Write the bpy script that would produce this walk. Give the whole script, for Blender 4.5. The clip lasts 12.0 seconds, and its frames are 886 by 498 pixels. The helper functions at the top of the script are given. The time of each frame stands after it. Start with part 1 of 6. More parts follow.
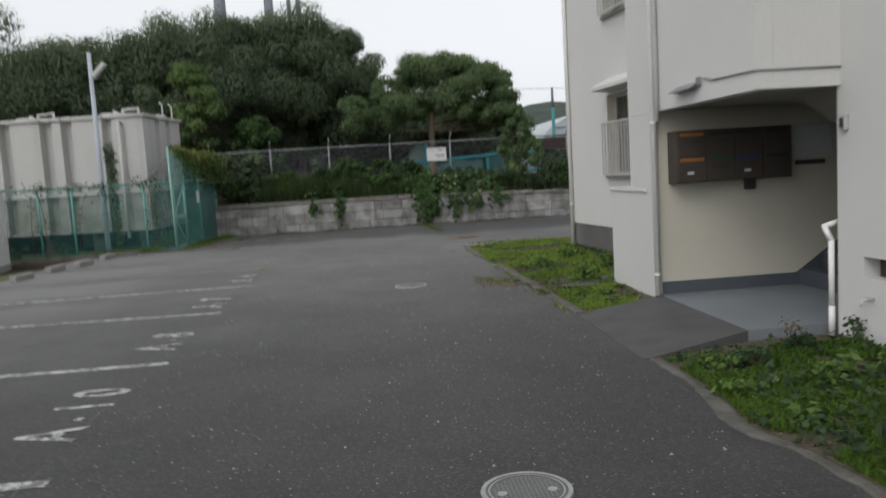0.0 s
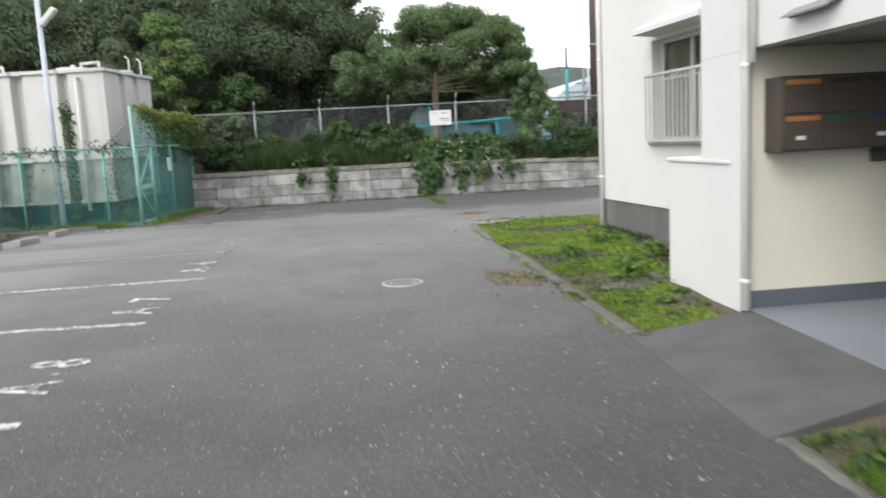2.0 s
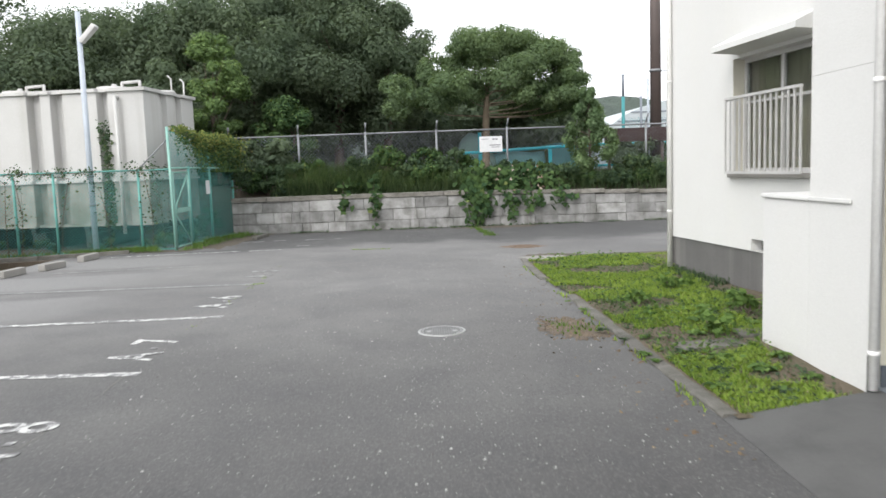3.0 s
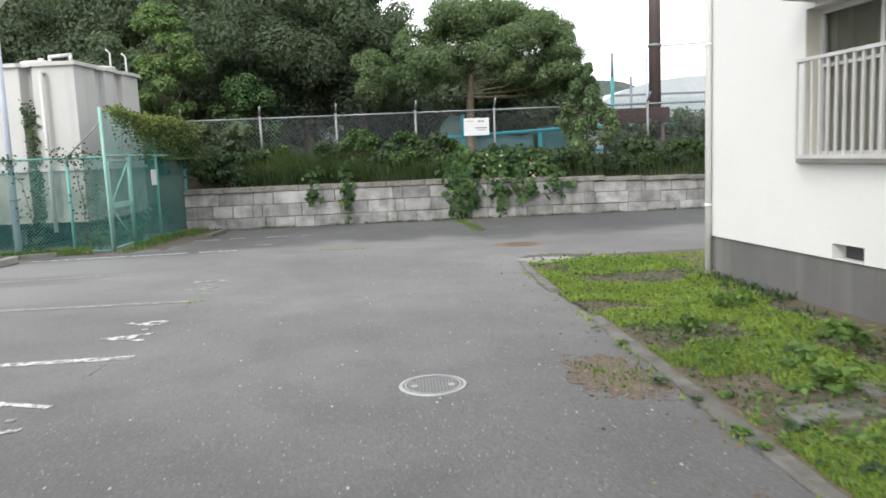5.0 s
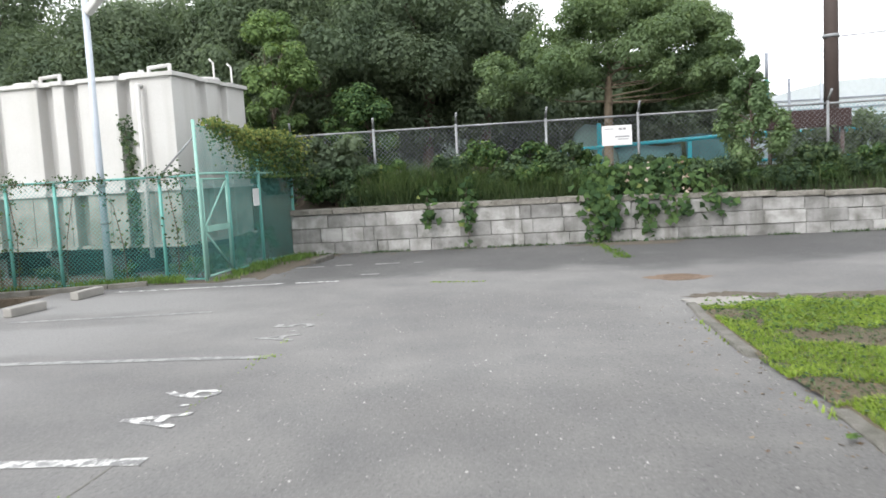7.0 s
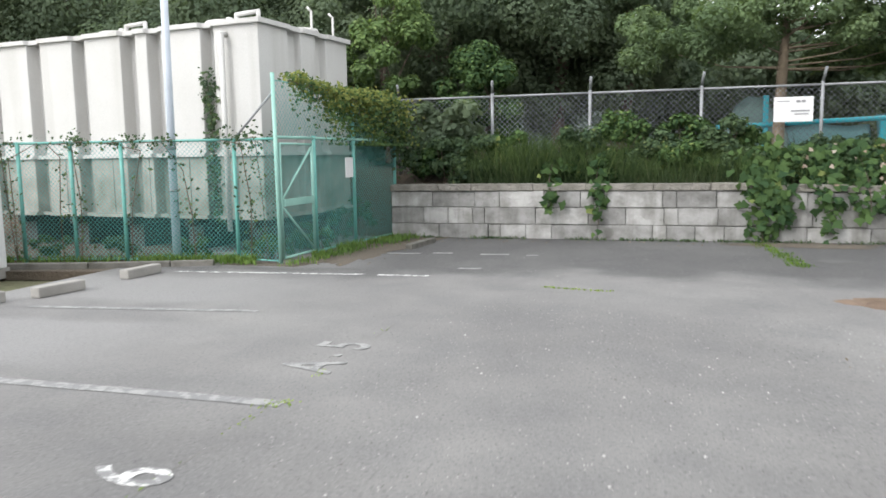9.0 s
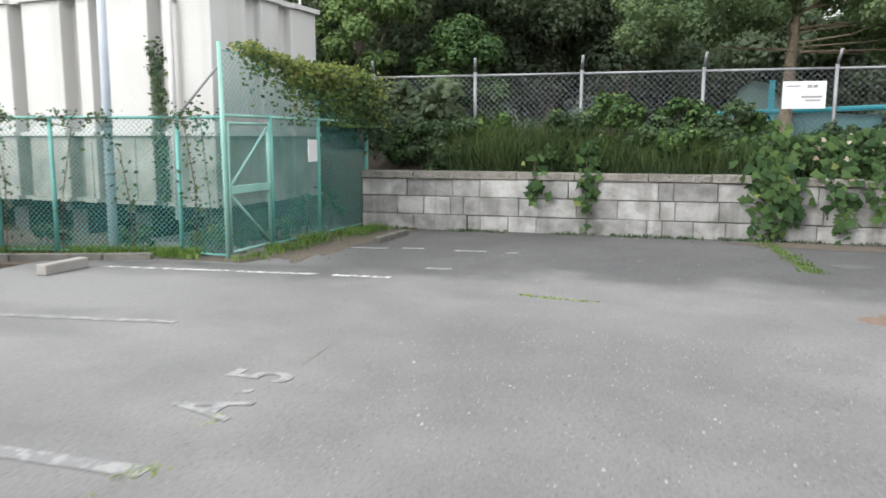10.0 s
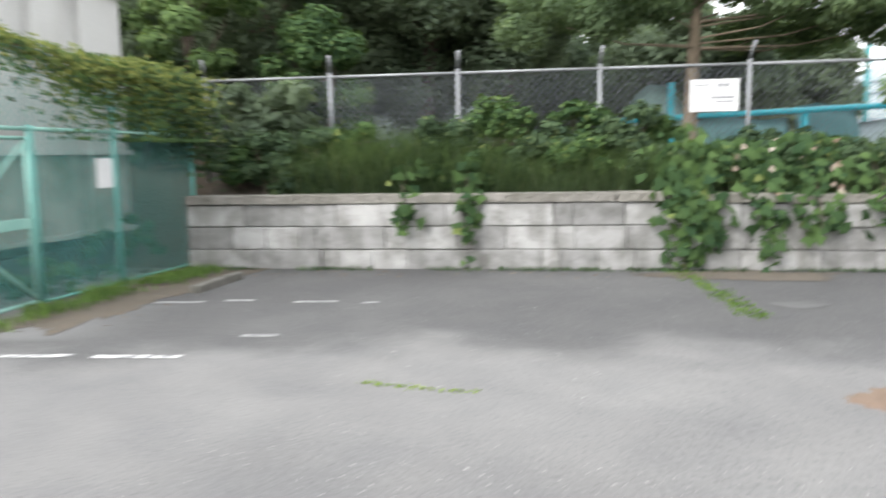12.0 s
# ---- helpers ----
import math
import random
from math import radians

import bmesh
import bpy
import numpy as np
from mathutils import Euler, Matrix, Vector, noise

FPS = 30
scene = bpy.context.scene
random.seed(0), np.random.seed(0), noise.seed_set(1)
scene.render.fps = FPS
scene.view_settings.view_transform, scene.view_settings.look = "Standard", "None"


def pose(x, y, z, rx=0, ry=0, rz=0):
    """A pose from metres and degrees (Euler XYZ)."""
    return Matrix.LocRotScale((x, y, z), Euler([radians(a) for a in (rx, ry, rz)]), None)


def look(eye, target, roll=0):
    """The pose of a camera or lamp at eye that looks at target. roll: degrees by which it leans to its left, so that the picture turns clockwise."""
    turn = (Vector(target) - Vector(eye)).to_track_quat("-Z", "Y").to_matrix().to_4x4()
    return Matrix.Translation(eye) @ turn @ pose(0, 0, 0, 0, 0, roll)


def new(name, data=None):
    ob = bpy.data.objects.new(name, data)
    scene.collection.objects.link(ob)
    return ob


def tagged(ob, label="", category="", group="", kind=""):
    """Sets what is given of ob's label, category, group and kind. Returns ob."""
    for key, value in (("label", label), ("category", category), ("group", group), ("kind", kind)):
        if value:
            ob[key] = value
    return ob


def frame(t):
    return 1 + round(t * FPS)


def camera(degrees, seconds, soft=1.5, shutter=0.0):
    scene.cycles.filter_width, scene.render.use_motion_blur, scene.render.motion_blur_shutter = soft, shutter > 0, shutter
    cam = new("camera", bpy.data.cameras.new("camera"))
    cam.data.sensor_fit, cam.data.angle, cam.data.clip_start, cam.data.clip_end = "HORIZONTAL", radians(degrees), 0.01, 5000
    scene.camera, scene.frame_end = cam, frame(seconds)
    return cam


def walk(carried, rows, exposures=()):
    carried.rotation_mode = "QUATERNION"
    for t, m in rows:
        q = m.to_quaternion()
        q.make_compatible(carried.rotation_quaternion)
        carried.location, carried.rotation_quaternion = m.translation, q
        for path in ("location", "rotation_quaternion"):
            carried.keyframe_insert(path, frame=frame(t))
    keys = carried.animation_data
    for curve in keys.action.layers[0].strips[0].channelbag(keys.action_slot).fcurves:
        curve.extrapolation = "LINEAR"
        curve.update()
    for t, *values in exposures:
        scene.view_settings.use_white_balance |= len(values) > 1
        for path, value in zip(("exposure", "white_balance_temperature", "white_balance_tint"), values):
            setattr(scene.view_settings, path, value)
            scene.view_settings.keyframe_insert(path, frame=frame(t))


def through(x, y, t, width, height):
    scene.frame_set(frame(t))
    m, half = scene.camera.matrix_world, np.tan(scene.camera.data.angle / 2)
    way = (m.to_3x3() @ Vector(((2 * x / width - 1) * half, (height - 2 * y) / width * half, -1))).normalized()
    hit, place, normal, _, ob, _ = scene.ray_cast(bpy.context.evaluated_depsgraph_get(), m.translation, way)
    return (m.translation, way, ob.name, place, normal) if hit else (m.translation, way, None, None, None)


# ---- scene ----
cam = camera(60.3, 12.0, soft=1.6, shutter=0.7)
PATH = [
    (0, (-0.008, -0.462, 1.574), (0.175, 1.519, 1.373), -3.4),
    (0.5, (0.059, 0.155, 1.551), (0.264, 2.119, 1.235), -1.1),
    (1, (0.165, 0.768, 1.528), (0.443, 2.718, 1.184), -0.3),
    (1.5, (0.224, 1.396, 1.503), (0.479, 3.35, 1.163), -1.3),
    (2, (0.268, 1.992, 1.535), (0.432, 3.965, 1.25), -3.1),
    (2.5, (0.341, 2.586, 1.519), (0.397, 4.57, 1.272), -3.0),
    (2.7, (0.377, 2.802, 1.536), (0.418, 4.789, 1.317), -2.0),
    (4.3, (0.364, 4.518, 1.487), (0.421, 6.507, 1.287), -2.6),
    (4.5, (0.361, 4.724, 1.507), (0.404, 6.711, 1.29), -1.8),
    (5, (0.349, 5.294, 1.527), (0.448, 7.276, 1.279), -2.4),
    (5.5, (0.299, 5.837, 1.492), (0.325, 7.822, 1.246), -1.7),
    (6, (0.281, 6.428, 1.502), (0.213, 8.414, 1.274), -2.7),
    (6.5, (0.276, 6.991, 1.478), (0.071, 8.971, 1.289), -3.4),
    (6.7, (0.295, 7.21, 1.474), (0.077, 9.189, 1.291), -3.3),
    (8.3, (0.192, 9.069, 1.502), (-0.143, 11.025, 1.259), -1.6),
    (8.5, (0.208, 9.306, 1.476), (-0.195, 11.252, 1.245), -1.5),
    (9, (0.163, 9.9, 1.454), (-0.393, 11.806, 1.211), -0.9),
    (9.5, (0.165, 10.504, 1.464), (-0.376, 12.414, 1.221), 0.2),
    (10, (0.142, 11.125, 1.469), (-0.398, 13.03, 1.182), 0.1),
    (10.5, (0.135, 11.755, 1.518), (-0.342, 13.68, 1.26), 1.2),
    (11, (0.057, 12.356, 1.475), (-0.388, 14.289, 1.223), -1.0),
    (11.5, (0.124, 12.981, 1.489), (-0.212, 14.936, 1.232), -0.8),
    (11.9, (0.089, 13.457, 1.427), (-0.234, 15.415, 1.178), -1.6),
    (12, (0.072, 13.593, 1.419), (-0.204, 15.559, 1.175), -1.0),
]
EXPOSURES = [(0.0, -0.42), (0.5, 0.3), (1.0, 0.67), (1.5, 0.68), (2.5, 0.76), (4.5, 0.76), (5.5, 0.89), (6.5, 1.04), (8.5, 1.04), (11.0, 1.22), (12.0, 1.4)]
walk(cam, [(t, look(eye, target, roll)) for t, eye, target, roll in PATH], [(t, stops, 6420, 10) for t, stops in EXPOSURES])

# ---- world and sun: a bright overcast afternoon ----
SUN_ELEV, SUN_AZ = radians(40), radians(215)
world = bpy.data.worlds.new("overcast")
scene.world = world
world.use_nodes = True
wn, wl = world.node_tree.nodes, world.node_tree.links
bg = wn["Background"]
sky = wn.new("ShaderNodeTexSky")
sky.sky_type, sky.sun_disc = "NISHITA", False
sky.sun_elevation, sky.sun_rotation = SUN_ELEV, SUN_AZ
sky.dust_density, sky.air_density = 4.0, 1.0
grey = wn.new("ShaderNodeHueSaturation")
grey.inputs["Saturation"].default_value = 0.12
cloud = wn.new("ShaderNodeMix")
cloud.data_type = "RGBA"
cloud.inputs["Factor"].default_value = 0.6
cloud.inputs["B"].default_value = (9.75, 9.97, 10.25, 1)
wl.new(sky.outputs["Color"], grey.inputs["Color"])
wl.new(grey.outputs["Color"], cloud.inputs["A"])
wl.new(cloud.outputs["Result"], bg.inputs["Color"])
bg.inputs["Strength"].default_value = 0.16
sun_data = bpy.data.lights.new("sun", "SUN")
sun_data.energy, sun_data.angle, sun_data.color = 0.75, radians(25), (1.0, 0.96, 0.9)
sun = new("sun", sun_data)
sun.matrix_world = look((math.sin(SUN_AZ) * math.cos(SUN_ELEV) * 50, math.cos(SUN_AZ) * math.cos(SUN_ELEV) * 50, math.sin(SUN_ELEV) * 50), (0, 0, 0))

# ---- materials ----
def shader(name, rough=0.8, metal=0.0, spec=0.5):
    m = bpy.data.materials.new(name)
    m.use_nodes = True
    nt = m.node_tree
    b = nt.nodes["Principled BSDF"]
    b.inputs["Roughness"].default_value = rough
    b.inputs["Metallic"].default_value = metal
    b.inputs["Specular IOR Level"].default_value = spec
    geo = nt.nodes.new("ShaderNodeNewGeometry")
    return m, nt, b, geo


def noise_fac(nt, geo, scale, lo=0.35, hi=0.65, detail=4.0, stretch=(1, 1, 1), rough=0.55):
    mp = nt.nodes.new("ShaderNodeMapping")
    mp.inputs["Scale"].default_value = stretch
    nt.links.new(geo.outputs["Position"], mp.inputs["Vector"])
    n = nt.nodes.new("ShaderNodeTexNoise")
    n.inputs["Scale"].default_value, n.inputs["Detail"].default_value = scale, detail
    n.inputs["Roughness"].default_value = rough
    nt.links.new(mp.outputs["Vector"], n.inputs["Vector"])
    r = nt.nodes.new("ShaderNodeMapRange")
    r.inputs["From Min"].default_value, r.inputs["From Max"].default_value = lo, hi
    nt.links.new(n.outputs["Fac"], r.inputs["Value"])
    return r.outputs["Result"]


def blend(nt, fac, a, b, mode="MIX"):
    x = nt.nodes.new("ShaderNodeMix")
    x.data_type, x.blend_type = "RGBA", mode
    for sock, v in ((x.inputs["Factor"], fac), (x.inputs["A"], a), (x.inputs["B"], b)):
        if isinstance(v, bpy.types.NodeSocket):
            nt.links.new(v, sock)
        elif isinstance(v, (int, float)):
            sock.default_value = v
        else:
            sock.default_value = (*v, 1)
    return x.outputs["Result"]


def times(nt, a, b, op="MULTIPLY"):
    x = nt.nodes.new("ShaderNodeMath")
    x.operation = op
    for sock, v in ((x.inputs[0], a), (x.inputs[1], b)):
        if isinstance(v, bpy.types.NodeSocket):
            nt.links.new(v, sock)
        else:
            sock.default_value = v
    return x.outputs[0]


def relief(nt, b, height, strength=0.3, dist=0.01):
    bp = nt.nodes.new("ShaderNodeBump")
    bp.inputs["Strength"].default_value, bp.inputs["Distance"].default_value = strength, dist
    nt.links.new(height, bp.inputs["Height"])
    nt.links.new(bp.outputs["Normal"], b.inputs["Normal"])


def surface(name, base, dirt, rough=0.8, metal=0.0, big=0.8, small=30.0, dirt_amount=0.6, streak=None, streak_col=None, bump=0.2, bump_dist=0.004, vary=0.0, spec=0.5):
    """A weathered surface: base colour, blotches of dirt, fine grain, optional run-down streaks."""
    m, nt, b, geo = shader(name, rough, metal, spec)
    f = times(nt, noise_fac(nt, geo, big, 0.4, 0.75), dirt_amount)
    col = blend(nt, f, base, dirt)
    if streak:
        s = noise_fac(nt, geo, streak, 0.52, 0.78, stretch=(1, 1, 0.06))
        col = blend(nt, times(nt, s, 0.75), col, streak_col)
    g = noise_fac(nt, geo, small, 0.3, 0.7)
    col = blend(nt, times(nt, g, 0.35), col, blend(nt, 1.0, col, (0.72, 0.72, 0.72), "MULTIPLY"))
    if vary:
        info = nt.nodes.new("ShaderNodeObjectInfo")
        v = nt.nodes.new("ShaderNodeMapRange")
        v.inputs["To Min"].default_value, v.inputs["To Max"].default_value = 1 - vary, 1 + vary * 0.4
        nt.links.new(info.outputs["Random"], v.inputs["Value"])
        hs = nt.nodes.new("ShaderNodeHueSaturation")
        nt.links.new(v.outputs["Result"], hs.inputs["Value"])
        nt.links.new(col, hs.inputs["Color"])
        col = hs.outputs["Color"]
    nt.links.new(col, b.inputs["Base Color"])
    relief(nt, b, g, bump, bump_dist)
    return m


def leaf_material(name, dark, light, tip=None, rough=0.55, through=0.25, tint=(1.0, 1.0, 0.55)):
    """Leaves that differ one from another, and let some light through."""
    m, nt, b, geo = shader(name, 0.75, 0.0, 0.12)
    ramp = nt.nodes.new("ShaderNodeValToRGB")
    ramp.color_ramp.elements[0].color, ramp.color_ramp.elements[1].color = (*dark, 1), (*light, 1)
    if tip:
        e = ramp.color_ramp.elements.new(0.94)
        e.color = (*light, 1)
        ramp.color_ramp.elements[2].color = (*tip, 1)
    nt.links.new(geo.outputs["Random Per Island"], ramp.inputs["Fac"])
    big = noise_fac(nt, geo, 0.7, 0.3, 0.7)
    col = blend(nt, big, blend(nt, 1.0, ramp.outputs["Color"], (0.62, 0.68, 0.7), "MULTIPLY"), ramp.outputs["Color"])
    nt.links.new(col, b.inputs["Base Color"])
    tr = nt.nodes.new("ShaderNodeBsdfTranslucent")
    nt.links.new(blend(nt, 1.0, col, tint, "MULTIPLY"), tr.inputs["Color"])
    mx = nt.nodes.new("ShaderNodeMixShader")
    mx.inputs["Fac"].default_value = through
    nt.links.new(b.outputs["BSDF"], mx.inputs[1])
    nt.links.new(tr.outputs["BSDF"], mx.inputs[2])
    nt.links.new(mx.outputs["Shader"], nt.nodes["Material Output"].inputs["Surface"])
    return m


def asphalt_material():
    m, nt, b, geo = shader("asphalt", 0.78, 0.0, 0.4)
    wide = noise_fac(nt, geo, 0.35, 0.35, 0.65)
    mid = noise_fac(nt, geo, 1.6, 0.4, 0.7)
    col = blend(nt, wide, (0.087, 0.085, 0.085), (0.127, 0.125, 0.123))
    col = blend(nt, times(nt, mid, 0.5), col, (0.07, 0.07, 0.073))
    # surface tone: darker at the near end, paler towards the far end
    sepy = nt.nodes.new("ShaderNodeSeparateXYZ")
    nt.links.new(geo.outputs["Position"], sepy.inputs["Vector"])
    far_tone = nt.nodes.new("ShaderNodeMapRange")
    far_tone.interpolation_type = "SMOOTHSTEP"
    far_tone.inputs["From Min"].default_value, far_tone.inputs["From Max"].default_value = 3.5, 16.8
    nt.links.new(times(nt, sepy.outputs["Y"], times(nt, noise_fac(nt, geo, 0.5, 0.0, 1.0), 3.0), "ADD"), far_tone.inputs["Value"])
    col = blend(nt, 1.0, col, blend(nt, far_tone.outputs["Result"], (0.42, 0.42, 0.425), (1.4, 1.39, 1.36)), "MULTIPLY")
    # darker surfacing towards the block wall, with an uneven edge
    wall_tone = nt.nodes.new("ShaderNodeMapRange")
    wall_tone.interpolation_type = "SMOOTHSTEP"
    wall_tone.inputs["From Min"].default_value, wall_tone.inputs["From Max"].default_value = 19.6, 20.8
    nt.links.new(times(nt, times(nt, sepy.outputs["Y"], times(nt, noise_fac(nt, geo, 0.9, 0.0, 1.0), 2.2), "ADD"), times(nt, sepy.outputs["X"], -0.12), "ADD"), wall_tone.inputs["Value"])
    col = blend(nt, times(nt, wall_tone.outputs["Result"], 0.9), col, blend(nt, 1.0, col, (0.4, 0.4, 0.41), "MULTIPLY"))
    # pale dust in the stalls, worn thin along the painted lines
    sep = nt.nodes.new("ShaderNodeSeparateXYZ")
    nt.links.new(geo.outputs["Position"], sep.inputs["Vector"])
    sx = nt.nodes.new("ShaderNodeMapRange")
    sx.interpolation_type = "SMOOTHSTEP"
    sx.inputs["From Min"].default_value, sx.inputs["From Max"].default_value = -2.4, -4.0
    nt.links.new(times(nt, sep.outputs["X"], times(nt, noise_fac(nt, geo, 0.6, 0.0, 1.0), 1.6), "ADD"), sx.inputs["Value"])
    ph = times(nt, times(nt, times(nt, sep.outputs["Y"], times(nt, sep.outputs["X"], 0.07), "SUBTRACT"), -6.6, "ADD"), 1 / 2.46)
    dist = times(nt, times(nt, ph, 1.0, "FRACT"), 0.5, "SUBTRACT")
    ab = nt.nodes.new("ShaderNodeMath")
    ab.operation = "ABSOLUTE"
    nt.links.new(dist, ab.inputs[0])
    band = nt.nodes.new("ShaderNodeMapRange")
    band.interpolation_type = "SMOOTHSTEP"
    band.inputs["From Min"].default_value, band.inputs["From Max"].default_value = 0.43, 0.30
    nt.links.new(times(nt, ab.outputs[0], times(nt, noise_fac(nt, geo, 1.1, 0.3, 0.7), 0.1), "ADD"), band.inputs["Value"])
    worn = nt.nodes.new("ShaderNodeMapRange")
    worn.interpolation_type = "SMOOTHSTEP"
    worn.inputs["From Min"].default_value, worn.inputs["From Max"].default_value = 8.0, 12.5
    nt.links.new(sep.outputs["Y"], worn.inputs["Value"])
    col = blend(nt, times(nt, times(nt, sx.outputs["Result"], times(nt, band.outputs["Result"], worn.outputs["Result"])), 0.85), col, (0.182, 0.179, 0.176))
    # aggregate showing in the binder
    vo = nt.nodes.new("ShaderNodeTexVoronoi")
    vo.inputs["Scale"].default_value = 95.0
    nt.links.new(geo.outputs["Position"], vo.inputs["Vector"])
    bright = nt.nodes.new("ShaderNodeMapRange")
    bright.inputs["From Min"].default_value, bright.inputs["From Max"].default_value = 0.72, 0.95
    sepc = nt.nodes.new("ShaderNodeSeparateColor")
    nt.links.new(vo.outputs["Color"], sepc.inputs["Color"])
    nt.links.new(sepc.outputs["Red"], bright.inputs["Value"])
    col = blend(nt, times(nt, bright.outputs["Result"], 0.22), col, (0.26, 0.255, 0.25))
    col = blend(nt, times(nt, noise_fac(nt, geo, 45, 0.52, 0.72, detail=6.0), 0.6), col, (0.04, 0.04, 0.042))
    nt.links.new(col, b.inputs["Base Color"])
    hsum = times(nt, vo.outputs["Distance"], noise_fac(nt, geo, 40, 0.2, 0.8), "ADD")
    relief(nt, b, hsum, 0.32, 0.006)
    return m


def paint_material(name, wear, white=0.62):
    m, nt, b, geo = shader(name, 0.7)
    w = noise_fac(nt, geo, 9.0, 0.46, 0.56, detail=8.0, rough=0.7)
    w2 = noise_fac(nt, geo, 1.4, 0.42, 0.62)
    f = times(nt, w, times(nt, w2, 0.6, "ADD"))
    f2 = nt.nodes.new("ShaderNodeMath")
    f2.operation, f2.use_clamp = "MULTIPLY", True
    f2.inputs[1].default_value = wear
    nt.links.new(f, f2.inputs[0])
    col = blend(nt, f2.outputs[0], (white, white, white * 0.97), (0.15, 0.15, 0.15))
    nt.links.new(col, b.inputs["Base Color"])
    relief(nt, b, noise_fac(nt, geo, 60, 0.3, 0.7), 0.4, 0.004)
    return m


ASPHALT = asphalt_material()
PAINT = paint_material("worn_road_paint", 1.55, 0.48)
PAINT_FAINT = paint_material("faint_road_paint", 1.6, 0.235)
CONCRETE = surface("concrete", (0.28, 0.268, 0.248), (0.15, 0.145, 0.13), 0.9, big=1.5, small=45, bump=0.4)
KERB = surface("old_kerb_concrete", (0.15, 0.142, 0.127), (0.07, 0.069, 0.054), 0.92, dirt_amount=0.95, big=5.0, small=55, bump=0.9, bump_dist=0.008, vary=0.2)
APRON = surface("apron_concrete", (0.09, 0.089, 0.087), (0.052, 0.052, 0.05), 0.85, big=2.6, small=50, dirt_amount=0.8, bump=0.3)
STONE = surface("weathered_block", (0.355, 0.35, 0.34), (0.13, 0.127, 0.115), 0.92, big=3.4, small=14, dirt_amount=0.9, streak=3.6, streak_col=(0.12, 0.115, 0.1), bump=0.7, bump_dist=0.012, vary=0.32)
COPING = surface("mossy_coping", (0.25, 0.235, 0.21), (0.104, 0.1, 0.076), 0.95, big=3.5, small=18, dirt_amount=0.95, bump=1.0, bump_dist=0.02, vary=0.2)
MORTAR = surface("dark_joint", (0.17, 0.165, 0.15), (0.07, 0.075, 0.055), 0.95, big=3, small=30)
STUCCO = surface("white_stucco", (0.635, 0.628, 0.61), (0.55, 0.542, 0.52), 0.85, big=0.5, small=90, dirt_amount=0.5, streak=1.2, streak_col=(0.63, 0.62, 0.59), bump=0.35, bump_dist=0.003)
PLINTH = surface("grey_plinth_paint", (0.128, 0.123, 0.119), (0.0765, 0.0765, 0.0723), 0.85, big=1.3, small=40, streak=2.0, streak_col=(0.21, 0.2, 0.19))
CREAM = surface("cream_wall_paint", (0.57, 0.545, 0.46), (0.49, 0.465, 0.385), 0.75, big=0.9, small=80, bump=0.2)
DADO_AND_STAIR_SHADE = surface("blue_grey_dado_and_stair_shade", (0.08, 0.092, 0.108), (0.056, 0.064, 0.072), 0.6, big=1.5, small=60)
LOBBY = surface("blue_grey_floor_paint", (0.203, 0.225, 0.247), (0.15, 0.165, 0.18), 0.5, big=1.2, small=50)
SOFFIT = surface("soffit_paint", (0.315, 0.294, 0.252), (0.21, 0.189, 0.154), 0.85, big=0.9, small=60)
PVC = surface("white_pvc", (0.8, 0.79, 0.77), (0.62, 0.6, 0.57), 0.45, big=2.0, small=40, dirt_amount=0.4, bump=0.05)
GALV = surface("galvanised_steel", (0.255, 0.264, 0.272), (0.17, 0.17, 0.17), 0.6, 0.4, big=4, small=60, bump=0.1)
POLE_PAINT = surface("pale_blue_pole_paint", (0.425, 0.468, 0.527), (0.306, 0.332, 0.357), 0.5, big=3, small=60, bump=0.1)
ALU = surface("grey_aluminium", (0.53, 0.52, 0.505), (0.4, 0.39, 0.38), 0.45, 0.15, big=4, small=70, bump=0.05)
GREEN = surface("sea_green_paint", (0.12, 0.34, 0.3), (0.08, 0.22, 0.2), 0.55, big=3, small=50, bump=0.15)
PALE_GREEN = surface("faded_green_paint", (0.24, 0.43, 0.37), (0.15, 0.31, 0.27), 0.55, big=3, small=50, bump=0.15)
WIRE_GREEN = surface("green_coated_wire", (0.1, 0.34, 0.32), (0.06, 0.24, 0.23), 0.5, big=1.0, small=40, bump=0.0)
WIRE_GREY = surface("grey_wire", (0.22, 0.24, 0.27), (0.15, 0.16, 0.18), 0.5, 0.3, big=2, small=40, bump=0.0)
TANK = surface("ivory_tank_panel", (0.502, 0.494, 0.479), (0.365, 0.353, 0.334), 0.6, big=0.7, small=50, dirt_amount=0.5, streak=2.0, streak_col=(0.37, 0.355, 0.33), bump=0.15)
TANK_DIRTY = surface("mossy_tank_panel", (0.34, 0.335, 0.305), (0.12, 0.13, 0.1), 0.75, big=1.7, small=40, dirt_amount=0.95, streak=2.5, streak_col=(0.14, 0.14, 0.11))
# dark steel; also puts shade into the tank plinths and vent holes
DARK_STEEL_AND_SHADE = surface("dark_steel_and_shade", (0.06, 0.065, 0.065), (0.1, 0.06, 0.04), 0.7, 0.4, big=3, small=50)
WOOD_DARK = surface("dark_mailbox_wood", (0.06, 0.047, 0.038), (0.03, 0.024, 0.02), 0.6, big=3, small=60, bump=0.1)
BROWN_STEEL = surface("brown_painted_steel", (0.1, 0.075, 0.068), (0.065, 0.05, 0.045), 0.6, 0.1, big=1.5, small=40)
BEAM_BROWN = surface("dark_brown_beam_paint", (0.032, 0.013, 0.01), (0.02, 0.01, 0.008), 0.7, big=1.5, small=40)
SHEET_GREEN = surface("grey_green_tarpaulin", (0.27, 0.4, 0.36), (0.19, 0.3, 0.27), 0.65, big=1.2, small=20)
SHEET_FADED = surface("faded_tarpaulin", (0.5, 0.58, 0.6), (0.38, 0.47, 0.49), 0.6, big=0.9, small=20)
